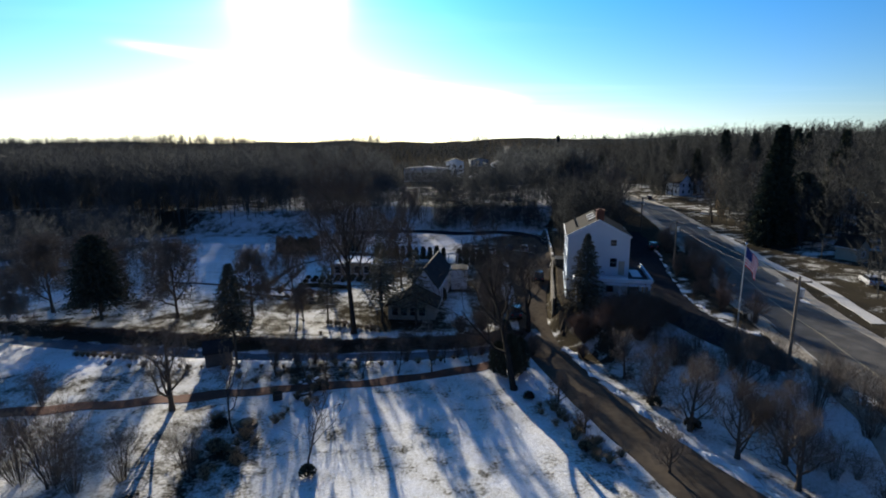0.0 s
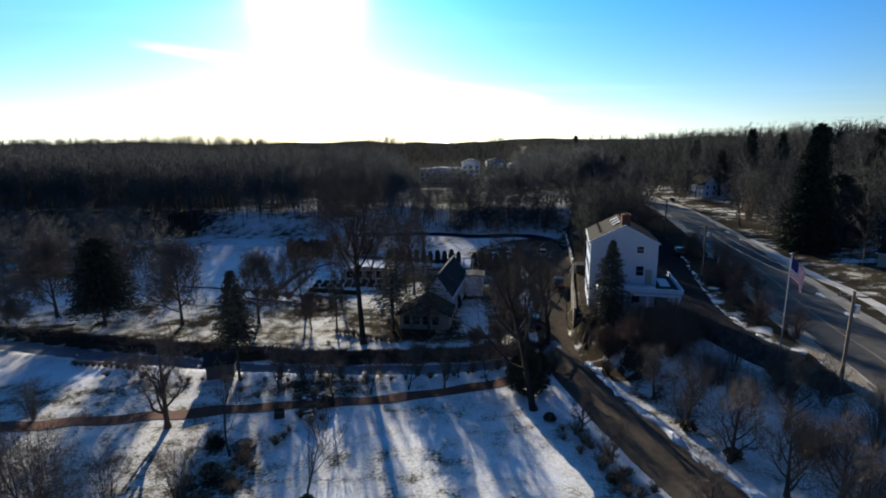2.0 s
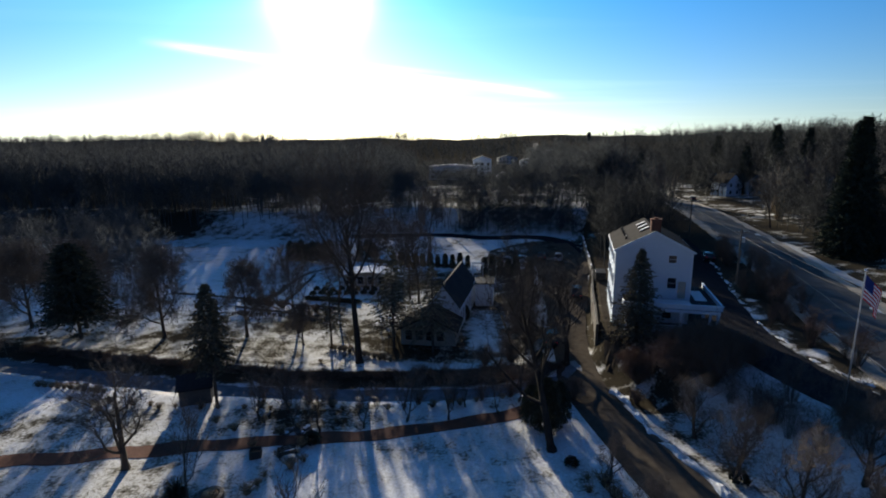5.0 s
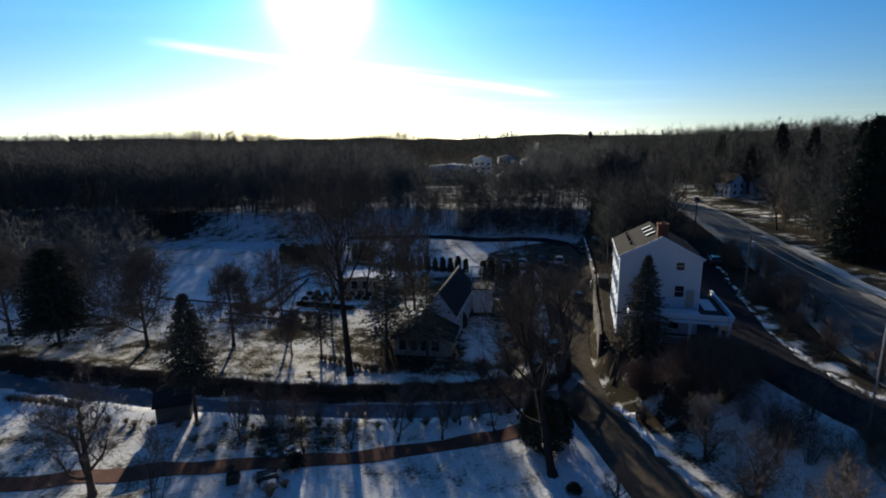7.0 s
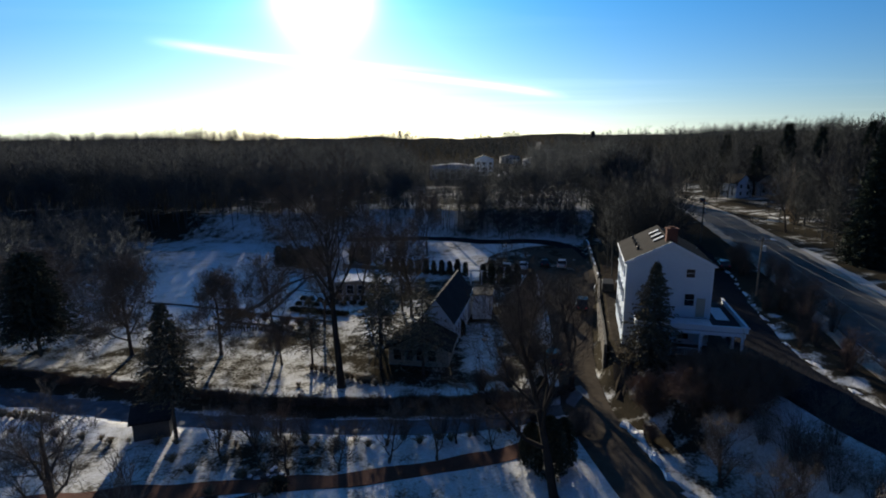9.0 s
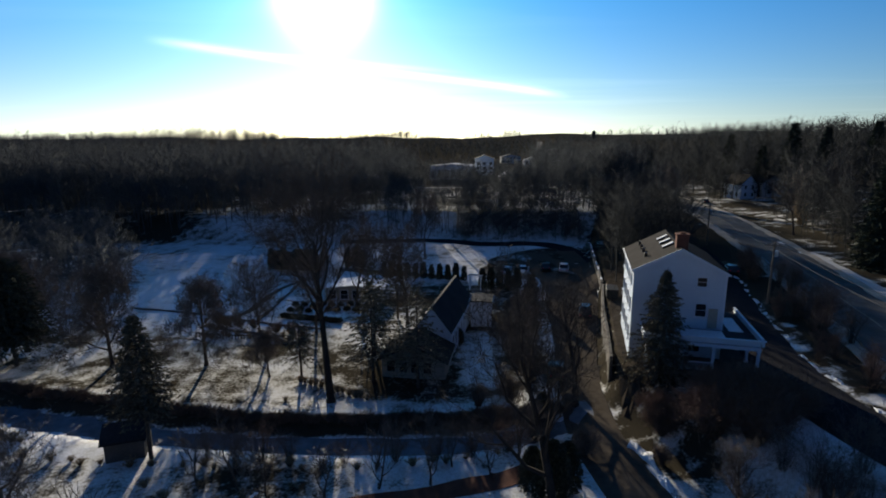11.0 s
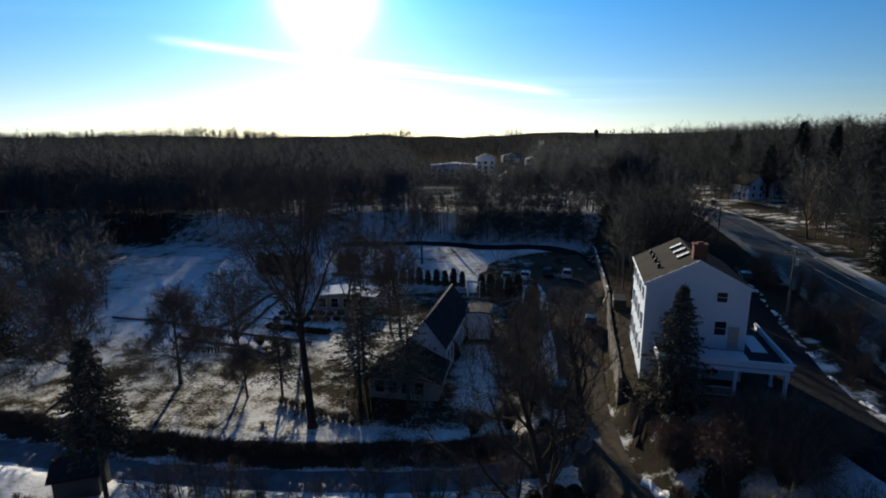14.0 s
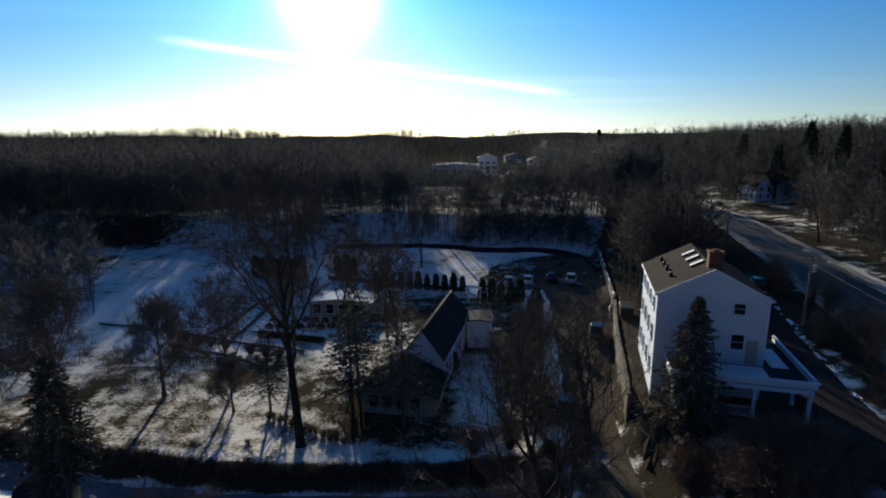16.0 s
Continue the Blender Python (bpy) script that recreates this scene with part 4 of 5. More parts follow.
def gable_house(m, w, l, h0, eave, ridge, wall, roof, label, category="house", name="house", over=0.35, windows=(), thick=0.18, trim=None):
    """Walls with gables at both ends, two roof slopes with eaves, fascia boards and windows (side, along, height, w, h)."""
    ob = empty(name, m, label, category)
    part("wall", prism([(0, h0), (w, h0), (w, eave), (w / 2, ridge - 0.1), (0, eave)], 0, l), wall, ob)
    drop = (ridge - eave) / (w / 2) * over
    for sgn in (0, 1):
        a, b = (-over, eave - drop), (w / 2, ridge)
        pts = [a, b, (b[0], b[1] + thick), (a[0], a[1] + thick)]
        if sgn:
            pts = [(w - x, z) for x, z in pts][::-1]
        part("roof", prism(pts, -over, l + over), roof, ob)
        ex = -over - 0.04 if not sgn else w + over + 0.04
        part("gutter", boxes(((ex, l / 2, eave - drop + 0.06), (0.10, l + 2 * over, 0.12)), bevel=0.02), trim or WHITETRIM, ob)
    for side, along, z, ww, hh in windows:
        if side == "front":
            mm = Matrix.Translation((along, -0.06, z))
        elif side == "left":
            mm = Matrix.Translation((-0.06, along, z)) @ Matrix.Rotation(radians(-90), 4, "Z")
        elif side == "right":
            mm = Matrix.Translation((w + 0.06, along, z)) @ Matrix.Rotation(radians(90), 4, "Z")
        else:
            mm = Matrix.Translation((along, l + 0.06, z)) @ Matrix.Rotation(radians(180), 4, "Z")
        window(ob, mm, ww, hh, trim=trim)
    return ob


DARKWOOD = mat("dark_boards", (0.055, 0.047, 0.04), 0.95, 0.3, 4.0, 0.3)
# the white house
HOUSE = Matrix.Translation((22.0, 72.3, 0)) @ Matrix.Rotation(radians(-14.65), 4, "Z")
HW, HL, H0, HE, HR = 8.64, 10.9, 3.0, 13.3, 15.6
wins = [("front", 6.42, 12.45, 0.85, 0.9), ("front", 6.5, 9.55, 0.95, 1.3), ("front", 6.2, 5.9, 1.0, 1.5), ("front", 2.2, 5.9, 1.0, 1.5)]
wins += [("left", v, z, 0.85, h) for v in (1.6, 4.2, 6.8, 9.3) for z, h in ((12.1, 1.0), (9.4, 1.35), (6.3, 1.4))]
wins += [("right", v, z, 0.85, 1.3) for v in (2.2, 5.4, 8.6) for z in (12.1, 9.4)]
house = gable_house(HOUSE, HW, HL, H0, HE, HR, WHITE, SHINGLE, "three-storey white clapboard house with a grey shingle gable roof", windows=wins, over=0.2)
# clapboard shadow lines: thin overlapping courses on the two walls that face the drive
for k in range(36):
    z = 3.9 + k * 0.26
    if z < HE:
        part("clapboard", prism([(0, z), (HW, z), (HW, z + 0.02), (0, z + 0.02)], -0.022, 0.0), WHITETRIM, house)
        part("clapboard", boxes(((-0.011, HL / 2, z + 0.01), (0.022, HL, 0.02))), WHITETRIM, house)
part("corner_board", boxes(((0.07, -0.02, 8.4), (0.16, 0.07, 9.6))), WHITETRIM, house)
part("corner_board", boxes(((HW - 0.07, -0.02, 8.4), (0.16, 0.07, 9.6))), WHITETRIM, house)
for sgn in (-1, 1):
    a = math.atan2(HR - HE, HW / 2) * sgn
    mm = Matrix.Translation((HW / 2 - sgn * HW / 4 * 1.03, -0.22, (HE + HR) / 2 + 0.02)) @ Matrix.Rotation(-a, 4, "Y")
    bm = bmesh.new()
    box(bm, (0, 0, 0), (5.1, 0.06, 0.26), mm)
    part("rake_board", bm, WHITETRIM, house)
part("chimney", boxes(((HW / 2 + 0.15, 1.3, HR + 0.25), (1.1, 0.9, 2.1)), ((HW / 2 + 0.15, 1.3, HR + 1.36), (1.26, 1.06, 0.14)), ((HW / 2 + 0.15, 1.3, HR + 1.5), (0.5, 0.4, 0.16)), bevel=0.02), BRICK, house, "red brick chimney")
ang = math.atan2(HR - HE, HW / 2)
for v in (3.3, 5.4, 7.5):
    mm = Matrix.Translation((3.5, v, HE + (HR - HE) * 3.5 / (HW / 2) + 0.27)) @ Matrix.Rotation(-ang, 4, "Y")
    bm = bmesh.new()
    box(bm, (0, 0, 0), (1.25, 0.62, 0.12), mm, 0.02)
    sky_light = part("skylight", bm, DARK, house, "snow-dusted roof skylight")
    bm = bmesh.new()
    box(bm, (0, 0, 0.08), (1.15, 0.52, 0.05), mm)
    part("snow", bm, SNOW, sky_light)
for v in (2.8, 5.2, 7.0, 9.0):
    zz = HE + (HR - HE) * 1.35 / (HW / 2)
    part("roof_vent", boxes(((1.35, v, zz + 0.35), (0.28, 0.28, 0.5)), bevel=0.04), DARK, house)
part("balcony_door", boxes(((7.65, -0.05, 8.75), (0.85, 0.09, 2.05)), bevel=0.02), CREAM, house, "pale door onto the porch roof")
# wrap-round porch
PU0, PU1, PV, PB, PZ = 1.2, 11.1, -3.4, 6.5, 4.55
porch = empty("porch", HOUSE, "white wrap-round porch with square posts and a flat roof", "porch")
part("floor", boxes((((PU0 + PU1) / 2, PV / 2, PZ - 0.1), (PU1 - PU0, -PV, 0.2)), (((HW + PU1) / 2 + 0.02, PB / 2 + 0.01, PZ - 0.1), (PU1 - HW - 0.04, PB, 0.2))), DARKWOOD, porch)
part("foundation", boxes((((PU0 + PU1) / 2, PV / 2 + 0.1, PZ - 1.2), (PU1 - PU0 - 0.3, -PV - 0.3, 2.0)), (((HW + PU1) / 2, PB / 2 + 0.1, PZ - 1.2), (PU1 - HW - 0.3, PB - 0.3, 2.0))), STONE, porch)
part("roof", boxes((((PU0 + PU1) / 2, PV / 2, 7.45), (PU1 - PU0 + 0.5, -PV + 0.0, 0.22)), (((HW + PU1) / 2 + 0.13, PB / 2 + 0.01, 7.45), (PU1 - HW + 0.22, PB, 0.22))), DARKROOF, porch, "flat dark porch roof with melting snow")
part("beam", boxes((((PU0 + PU1) / 2, PV - 0.05, 7.22), (PU1 - PU0 + 0.2, 0.26, 0.34)), bevel=0.02), WHITETRIM, porch)
part("beam", boxes(((PU1 - 0.03, (PB + PV) / 2, 7.22), (0.26, PB - PV - 0.4, 0.34)), bevel=0.02), WHITETRIM, porch)
part("parapet", boxes((((PU0 + PU1) / 2, PV - 0.1, 7.735), (PU1 - PU0 + 0.6, 0.14, 0.52)), bevel=0.02), WHITETRIM, porch, "white boarded parapet of the porch roof")
part("parapet", boxes(((PU1 + 0.24, (PB + PV) / 2 + 0.1, 7.735), (0.14, PB - PV - 0.2, 0.52)), bevel=0.02), WHITETRIM, porch)
part("parapet", boxes(((PU0 - 0.24, PV / 2, 7.735), (0.14, -PV - 0.3, 0.52)), bevel=0.02), WHITETRIM, porch)
part("coping", boxes((((PU0 + PU1) / 2, PV - 0.1, 8.03), (PU1 - PU0 + 0.8, 0.24, 0.07))), WHITETRIM, porch)
part("coping", boxes(((PU1 + 0.24, (PB + PV) / 2 + 0.2, 8.04), (0.24, PB - PV - 0.2, 0.07))), WHITETRIM, porch)
part("roof_snow", boxes(((5.9, -1.5, 7.59), (5.2, 2.4, 0.06)), ((9.9, 2.0, 7.59), (1.3, 4.2, 0.06)), bevel=0.02), SNOW, porch, "thin melting snow")
posts = [(u, PV) for u in (PU0 + 0.1, 4.45, 7.2, PU1 - 0.1)] + [(PU1 - 0.1, v) for v in (-0.2, 3.0, 6.2)]
for u, v in posts:
    p = part("post", boxes(((0, 0, 0), (0.26, 0.26, 2.5)), ((0, 0, -1.15), (0.36, 0.36, 0.22)), ((0, 0, 1.18), (0.36, 0.36, 0.16)), bevel=0.015), WHITETRIM, porch)
    p.matrix_basis = Matrix.Translation((u, v, PZ + 1.25))
for (ua, va), (ub, vb) in zip(posts[:3], posts[1:3]):
    ln = math.hypot(ub - ua, vb - va) - 0.26
    d = Matrix.Translation(((ua + ub) / 2, (va + vb) / 2, PZ)) @ Matrix.Rotation(math.atan2(vb - va, ub - ua), 4, "Z")
    n = int(ln / 0.16)
    r = part("railing", boxes(((0, 0, 0.88), (ln, 0.09, 0.07)), ((0, 0, 0.14), (ln, 0.07, 0.06)), *[((-ln / 2 + (i + 0.5) * ln / n, 0, 0.5), (0.035, 0.035, 0.7)) for i in range(n)]), WHITETRIM, porch)
    r.matrix_basis = d

# cottage by the creek and the garden hall behind it
wins = [("front", u, 1.42, 0.9, 1.3) for u in (1.1, 2.5, 3.9, 5.3)] + [("left", v, 1.4, 0.8, 1.0) for v in (1.4, 3.4)]
gable_house(Matrix.Translation((-4.6, 75.9, gz(-1, 78))) @ Matrix.Rotation(radians(-9), 4, "Z"), 7.3, 4.8, -0.5, 2.3, 4.1, CREAM, SHINGLE, "low cream cottage with a row of small windows", "cottage", "cottage", 0.45, wins, trim=CREAM)
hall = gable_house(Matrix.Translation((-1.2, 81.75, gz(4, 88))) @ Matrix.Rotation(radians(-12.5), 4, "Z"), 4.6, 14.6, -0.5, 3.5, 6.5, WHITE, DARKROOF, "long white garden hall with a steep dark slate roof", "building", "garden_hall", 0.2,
                   [("right", v, 1.7, 0.9, 1.7) for v in (1.4, 3.2, 5.0, 6.8, 8.6)])
part("ridge_cap", boxes(((2.3, 7.3, 6.68), (0.3, 15.0, 0.08))), DARKROOF, hall)
for k in range(6):
    part("pilaster", boxes(((4.66, 0.5 + k * 1.8, 1.4), (0.12, 0.2, 3.7)), bevel=0.01), WHITETRIM, hall)
annex = gable_house(Matrix.Translation((6.3, 92.2, gz(7, 92))) @ Matrix.Rotation(radians(-8), 4, "Z"), 2.9, 3.6, -0.5, 3.7, 3.85, WHITE, DARKROOF, "plain white annex with a low dark roof beside the garden hall", "building", "annex", 0.2, [])
gable_house(Matrix.Translation((-17.6, 104.5, gz(-13, 106))) @ Matrix.Rotation(radians(-4), 4, "Z"), 9.5, 4.4, -0.4, 2.4, 2.9, CREAM, SNOW, "low garden pavilion with a snow-covered flat roof", "pavilion", "pavilion", 0.5,
                  [("front", u, 1.3, 1.2, 1.5) for u in (1.2, 3.2, 5.2, 7.2)])
shed = gable_house(Matrix.Translation((-26.8, 62.4, gz(-25, 60.5) - 0.1)) @ Matrix.Rotation(radians(-72), 4, "Z"), 2.6, 3.0, -1.0, 2.0, 2.9, mat("grey_boards", (0.085, 0.082, 0.078), 0.95, 0.3, 4.0, 0.3), DARKROOF, "small weathered garden shed with a dark roof on the bank", "shed", "shed", 0.25, trim=DARK)

# houses beyond the road
FAR_HOUSES = [
    ((109.5, 208), 8, 6.4, 9, 5.2, 8.6, WHITE, "narrow white frame house beyond the road"),
    ((119, 211), -12, 8, 9, 5.0, 8.0, WHITE, "white frame house among bare trees beyond the road"),
    ((146, 212), 15, 9, 10, 5.0, 7.5, CREAM, "tan house with a sunlit gable on the slope"),
    ((128, 150), -20, 9, 12, 4.5, 7.0, WHITE, "low white house on the slope beyond the road"),
    ((103, 126), -25, 9, 8, 2.8, 4.8, WHITE, "low white house behind a tall spruce"),
    ((80.5, 87.5), 15, 3.2, 3.8, 2.6, 4.4, CREAM, "small tan outbuilding with a steep roof beyond the road"),
    ((128, 245), 12, 9, 11, 5.5, 8.4, WHITE, "white house far off among trees"),
]
for (x, y), yaw, w, l, e, r, wall, label in FAR_HOUSES:
    wn = [("front", w * f, z, 0.9, 1.3) for f in (0.28, 0.72) for z in ((1.6, 4.2) if e > 4.8 else (1.5,))] if w > 5 else [("front", w / 2, 1.3, 0.7, 0.9)]
    wn += [("left", l * f, 1.6, 0.9, 1.3) for f in (0.25, 0.55, 0.85)] if w > 5 else []
    h = gable_house(Matrix.Translation((x, y, gz(x + w / 2, y + l / 2))) @ Matrix.Rotation(radians(yaw), 4, "Z"), w, l, -1.5, e, r, wall, SHINGLE, label, windows=wn)

# the far town: pale blocks along the valley road
TOWN = [
    ((-8, 365), 30, 12, 9.0, WHITE, SNOW), ((23, 383), 13, 14, 12.0, WHITE, SHINGLE), ((-20, 252), 7, 8, 4.0, CREAM, SHINGLE), ((-36, 266), 7, 9, 4.0, CREAM, SNOW),
    ((70, 470), 14, 12, 7.0, WHITE, SNOW), ((60, 560), 20, 12, 7.0, CONCRETE, SHINGLE), ((108, 534), 14, 12, 7.0, WHITE, SNOW), ((150, 800), 26, 12, 7.5, CONCRETE, SNOW),
    ((150, 600), 18, 12, 7.0, CREAM, SHINGLE), ((188, 700), 12, 9, 4.0, WHITE, SNOW), ((203, 690), 10, 9, 4.5, WHITE, SHINGLE), ((216, 680), 12, 9, 4.0, CONCRETE, SNOW),
    ((32, 300), 10, 8, 4.0, CREAM, SNOW), ((48, 330), 9, 9, 4.5, CREAM, SHINGLE), ((-60, 330), 12, 10, 5.0, WHITE, SHINGLE),
]
TOWN_LABEL = {WHITE: "white commercial block in the valley town", CONCRETE: "grey concrete building in the valley town", CREAM: "tan building in the valley town"}
for i, ((x, y), w, l, h, wall, roof) in enumerate(TOWN):
    g = gz(x + w / 2, y)
    bays = max(2, int(w / 4))
    wn = [("front", w * (k + 0.5) / bays, 2.2 + 3.2 * f, 1.8, 1.8) for k in range(bays) for f in range(max(1, int((h - 1) / 3.0)))]
    gable_house(Matrix.Translation((x, y, g)) @ Matrix.Rotation(radians((i * 37) % 16 - 8), 4, "Z"), w, l, -2, h, h + (1.2 if w > 20 else 2.4), wall, roof, TOWN_LABEL[wall], "building", "town_building", 0.4, wn)
tower = empty("water_tower", Matrix.Translation((258, 930, gz(258, 930) - 9)), "dark water tower on the far ridge", "water tower")
bm = bmesh.new()
bmesh.ops.create_cone(bm, cap_ends=True, segments=14, radius1=4.2, radius2=3.6, depth=9, matrix=Matrix.Translation((0, 0, 22)))
part("tank", bm, DARK, tower)
bm = bmesh.new()
bmesh.ops.create_cone(bm, cap_ends=True, segments=14, radius1=4.4, radius2=0.3, depth=3, matrix=Matrix.Translation((0, 0, 28)))
part("cap", bm, DARK, tower)
pipe("leg", [(0, 0, -1), (0, 0, 18)], 1.6, DARK, tower, 10)

# ---- walls, poles, flag ----
def wall_run(name, pts, width, top, below, material, label, category, snow=True, kind=""):
    """A low wall along pts with its own coping; top: its height over the higher ground."""
    line = smooth_line(pts, 1.2)
    th = empty(name, None, label, category, kind=kind)
    for a, b in zip(line, line[1:]):
        c, d = (a + b) / 2, b - a
        z = max(gz(c[0] - 1.2, c[1]), gz(c[0] + 1.2, c[1])) + top
        ln = float(np.linalg.norm(d)) - 0.02
        m = Matrix.Translation((c[0], c[1], z)) @ Matrix.Rotation(math.atan2(d[1], d[0]), 4, "Z")
        o = part("stone", boxes(((0, 0, -below / 2), (ln, width * (0.94 + 0.1 * random.random()), below)), bevel=0.04), material, th)
        o.matrix_basis = m
        if snow and random.random() < 0.55:
            o = part("snow_cap", boxes(((0, 0, 0.035), (ln, width * 0.8, 0.07)), bevel=0.03), SNOW, th)
            o.matrix_basis = m
    return th


wall_run("retaining_wall", [(20.3, 72.5), (22.2, 80), (24.4, 89), (27.6, 100)], 0.34, 0.08, 3.4, STONE, "bare stone retaining wall beside the drive", "wall", snow=False)
wall_run("lot_wall", [(27.8, 101), (30.3, 113), (32.9, 125), (34.6, 134), (33.6, 139.5)], 0.35, 0.25, 1.2, STONE, "low stone wall edging the gravel lot", "wall")
wall_run("garden_wall", [(-19.5, 125), (-11, 122.5), (-2, 120), (6, 117)], 0.4, 0.7, 1.4, STONE, "low stone garden wall with a snowy top", "wall")
wall_run("terrace_wall", [(-48.2, 101.1), (-33.8, 97.2), (-24.3, 93.8), (-14.6, 90.7)], 0.2, 0.25, 0.8, STONE, "long low stone terrace wall across the garden", "wall", snow=False)
wall_run("terrace_wall", [(-33.2, 92.6), (-28.5, 91.0), (-23.4, 89.2), (-17.4, 85.6)], 0.2, 0.3, 0.8, STONE, "lower stone terrace wall across the garden", "wall", snow=False)
wall_run("terrace_wall", [(-25.7, 94.8), (-25.3, 103.7), (-25.0, 112), (-26.5, 119)], 0.35, 0.45, 1.1, STONE, "low stone terrace wall in the garden", "wall")


def utility_pole(x, y, h, arm=True, lamp_arm=False, yaw=0):
    g = gz(x, y)
    ob = empty("utility_pole", Matrix.Translation((x, y, g)) @ Matrix.Rotation(radians(yaw), 4, "Z"), "weathered wooden utility pole beside the road", "utility pole", "utility poles along the road")
    V, F = tubes([(np.array((0, 0, -0.6)), np.array((0, 0, h)), 0.17, 0.12)], 8)
    put("pole", raw("pole", V, F), WOODGREY, ob, smooth=True)
    if arm:
        part("crossarm", boxes(((0, 0.13, h - 0.5), (2.3, 0.11, 0.13)), bevel=0.01), WOODGREY, ob)
        for k in (-1.0, -0.35, 0.35, 1.0):
            part("insulator", boxes(((k, 0.13, h - 0.35), (0.09, 0.09, 0.18)), bevel=0.02), CONCRETE, ob)
        bm = bmesh.new()
        bmesh.ops.create_cone(bm, cap_ends=True, segments=10, radius1=0.24, radius2=0.24, depth=0.8, matrix=Matrix.Translation((0.32, 0, h - 1.6)))
        part("transformer", bm, STEEL, ob)
    return ob


POLES = [(37.4, 46.6, 9.6), (47.4, 89.9, 8.6), (59.3, 131, 8.8), (72.5, 178, 9), (86, 230, 9), (101, 290, 9)]
for x, y, h in POLES:
    utility_pole(x, y, h, yaw=-20)
cables = empty("overhead_cable", None, "thin dark overhead cables sagging between the poles", "cable")
for k in (-0.9, 0.9):
    for (xa, ya, ha), (xb, yb, hb) in zip(POLES[:4], POLES[1:4]):
        a, b = np.array((xa + k, ya, gz(xa, ya) + ha - 0.3)), np.array((xb + k, yb, gz(xb, yb) + hb - 0.3))
        pipe("cable", [a + (b - a) * t / 12 - np.array((0, 0, 3.2 * (t / 12) * (1 - t / 12))) for t in range(13)], 0.014, DARK, cables, 4)

flag_pole = empty("flagpole", Matrix.Translation((34.7, 51.2, gz(34.7, 51.2))), "tall pale metal flagpole with a striped flag", "flagpole")
FH = 12.0
V, F = tubes([(np.array((0, 0, -0.3)), np.array((0, 0, FH)), 0.075, 0.045)], 10)
put("pole", raw("pole", V, F), STEEL, flag_pole, smooth=True)
bm = bmesh.new()
bmesh.ops.create_uvsphere(bm, u_segments=10, v_segments=8, radius=0.13, matrix=Matrix.Translation((0, 0, FH + 0.1)))
part("finial", bm, CHROME, flag_pole, smooth=True)
part("base", boxes(((0, 0, 0.1), (0.5, 0.5, 0.2)), bevel=0.04), CONCRETE, flag_pole)


def cloth(s, t):
    """A point of the flag, s along it and t down its hoist; it streams out and sinks towards the fly."""
    return (0.07 + 1.4 * s ** 0.85 - 0.25 * t * s, 0.30 * math.sin(7.5 * s + 1.2 * t) * s ** 0.6 - 0.4 * s, FH - 0.25 - 2.0 * t * (1 - 0.15 * s) - 1.95 * s ** 1.2)


def cloth_strip(name, s0, s1, t0, t1, material, label=""):
    n = 14
    V, F = [], []
    for i in range(n + 1):
        for j in range(2):
            p = cloth(s0 + (s1 - s0) * i / n, t0 + (t1 - t0) * j)
            V += [p, (p[0], p[1] + 0.015, p[2])]
    for i in range(n):
        k = i * 4
        F += [(k, k + 2, k + 6, k + 4), (k + 1, k + 5, k + 7, k + 3), (k, k + 4, k + 5, k + 1), (k + 2, k + 3, k + 7, k + 6)]
    return put(name, raw(name, V, F), material, flag_cloth, label, smooth=False)


flag_cloth = part("flag", boxes(((0.05, 0, FH - 1.25), (0.04, 0.03, 2.05))), FLAGWHITE, flag_pole, "red and white striped flag with a blue canton")
for k in range(13):
    cloth_strip("stripe", 0.4 if k < 7 else 0.0, 1.0, k / 13, (k + 1) / 13, RED if k % 2 == 0 else FLAGWHITE)
cloth_strip("canton", 0.0, 0.4, 0.0, 7 / 13, FLAGBLUE)


# a low picket fence below the lower terrace
picket = empty("picket_fence", None, "low dark wooden fence below the garden terrace", "fence")
for k in range(20):
    x, y = -32.0 + 0.44 * k, 88.5 - 0.05 * k
    part("post", boxes(((x, y, gz(x, y) + 0.3), (0.14, 0.14, 0.9)), bevel=0.02), DARKWOOD, picket)
for k in range(19):
    x, y = -31.78 + 0.44 * k, 88.47 - 0.05 * k
    part("rail", boxes(((x, y, gz(x, y) + 0.55), (0.32, 0.07, 0.1))), DARKWOOD, picket)


# white garden gate in the gap of the hedge
arbor = empty("garden_arbor", Matrix.Translation((8.0, 110.6, gz(8.0, 110.6))) @ Matrix.Rotation(radians(-10), 4, "Z"), "white wooden garden arbor in the hedge gap", "arbor")
for u in (-1.0, 1.0):
    for v in (-0.4, 0.4):
        part("post", boxes(((u, v, 1.2), (0.14, 0.14, 2.8)), bevel=0.01), WHITETRIM, arbor)
for v in (-0.4, 0.4):
    part("beam", boxes(((0, v, 2.66), (2.7, 0.12, 0.2)), bevel=0.01), WHITETRIM, arbor)
for k in range(7):
    part("slat", boxes(((-1.1 + k * 0.366, 0, 2.8), (0.07, 1.2, 0.09))), WHITETRIM, arbor)


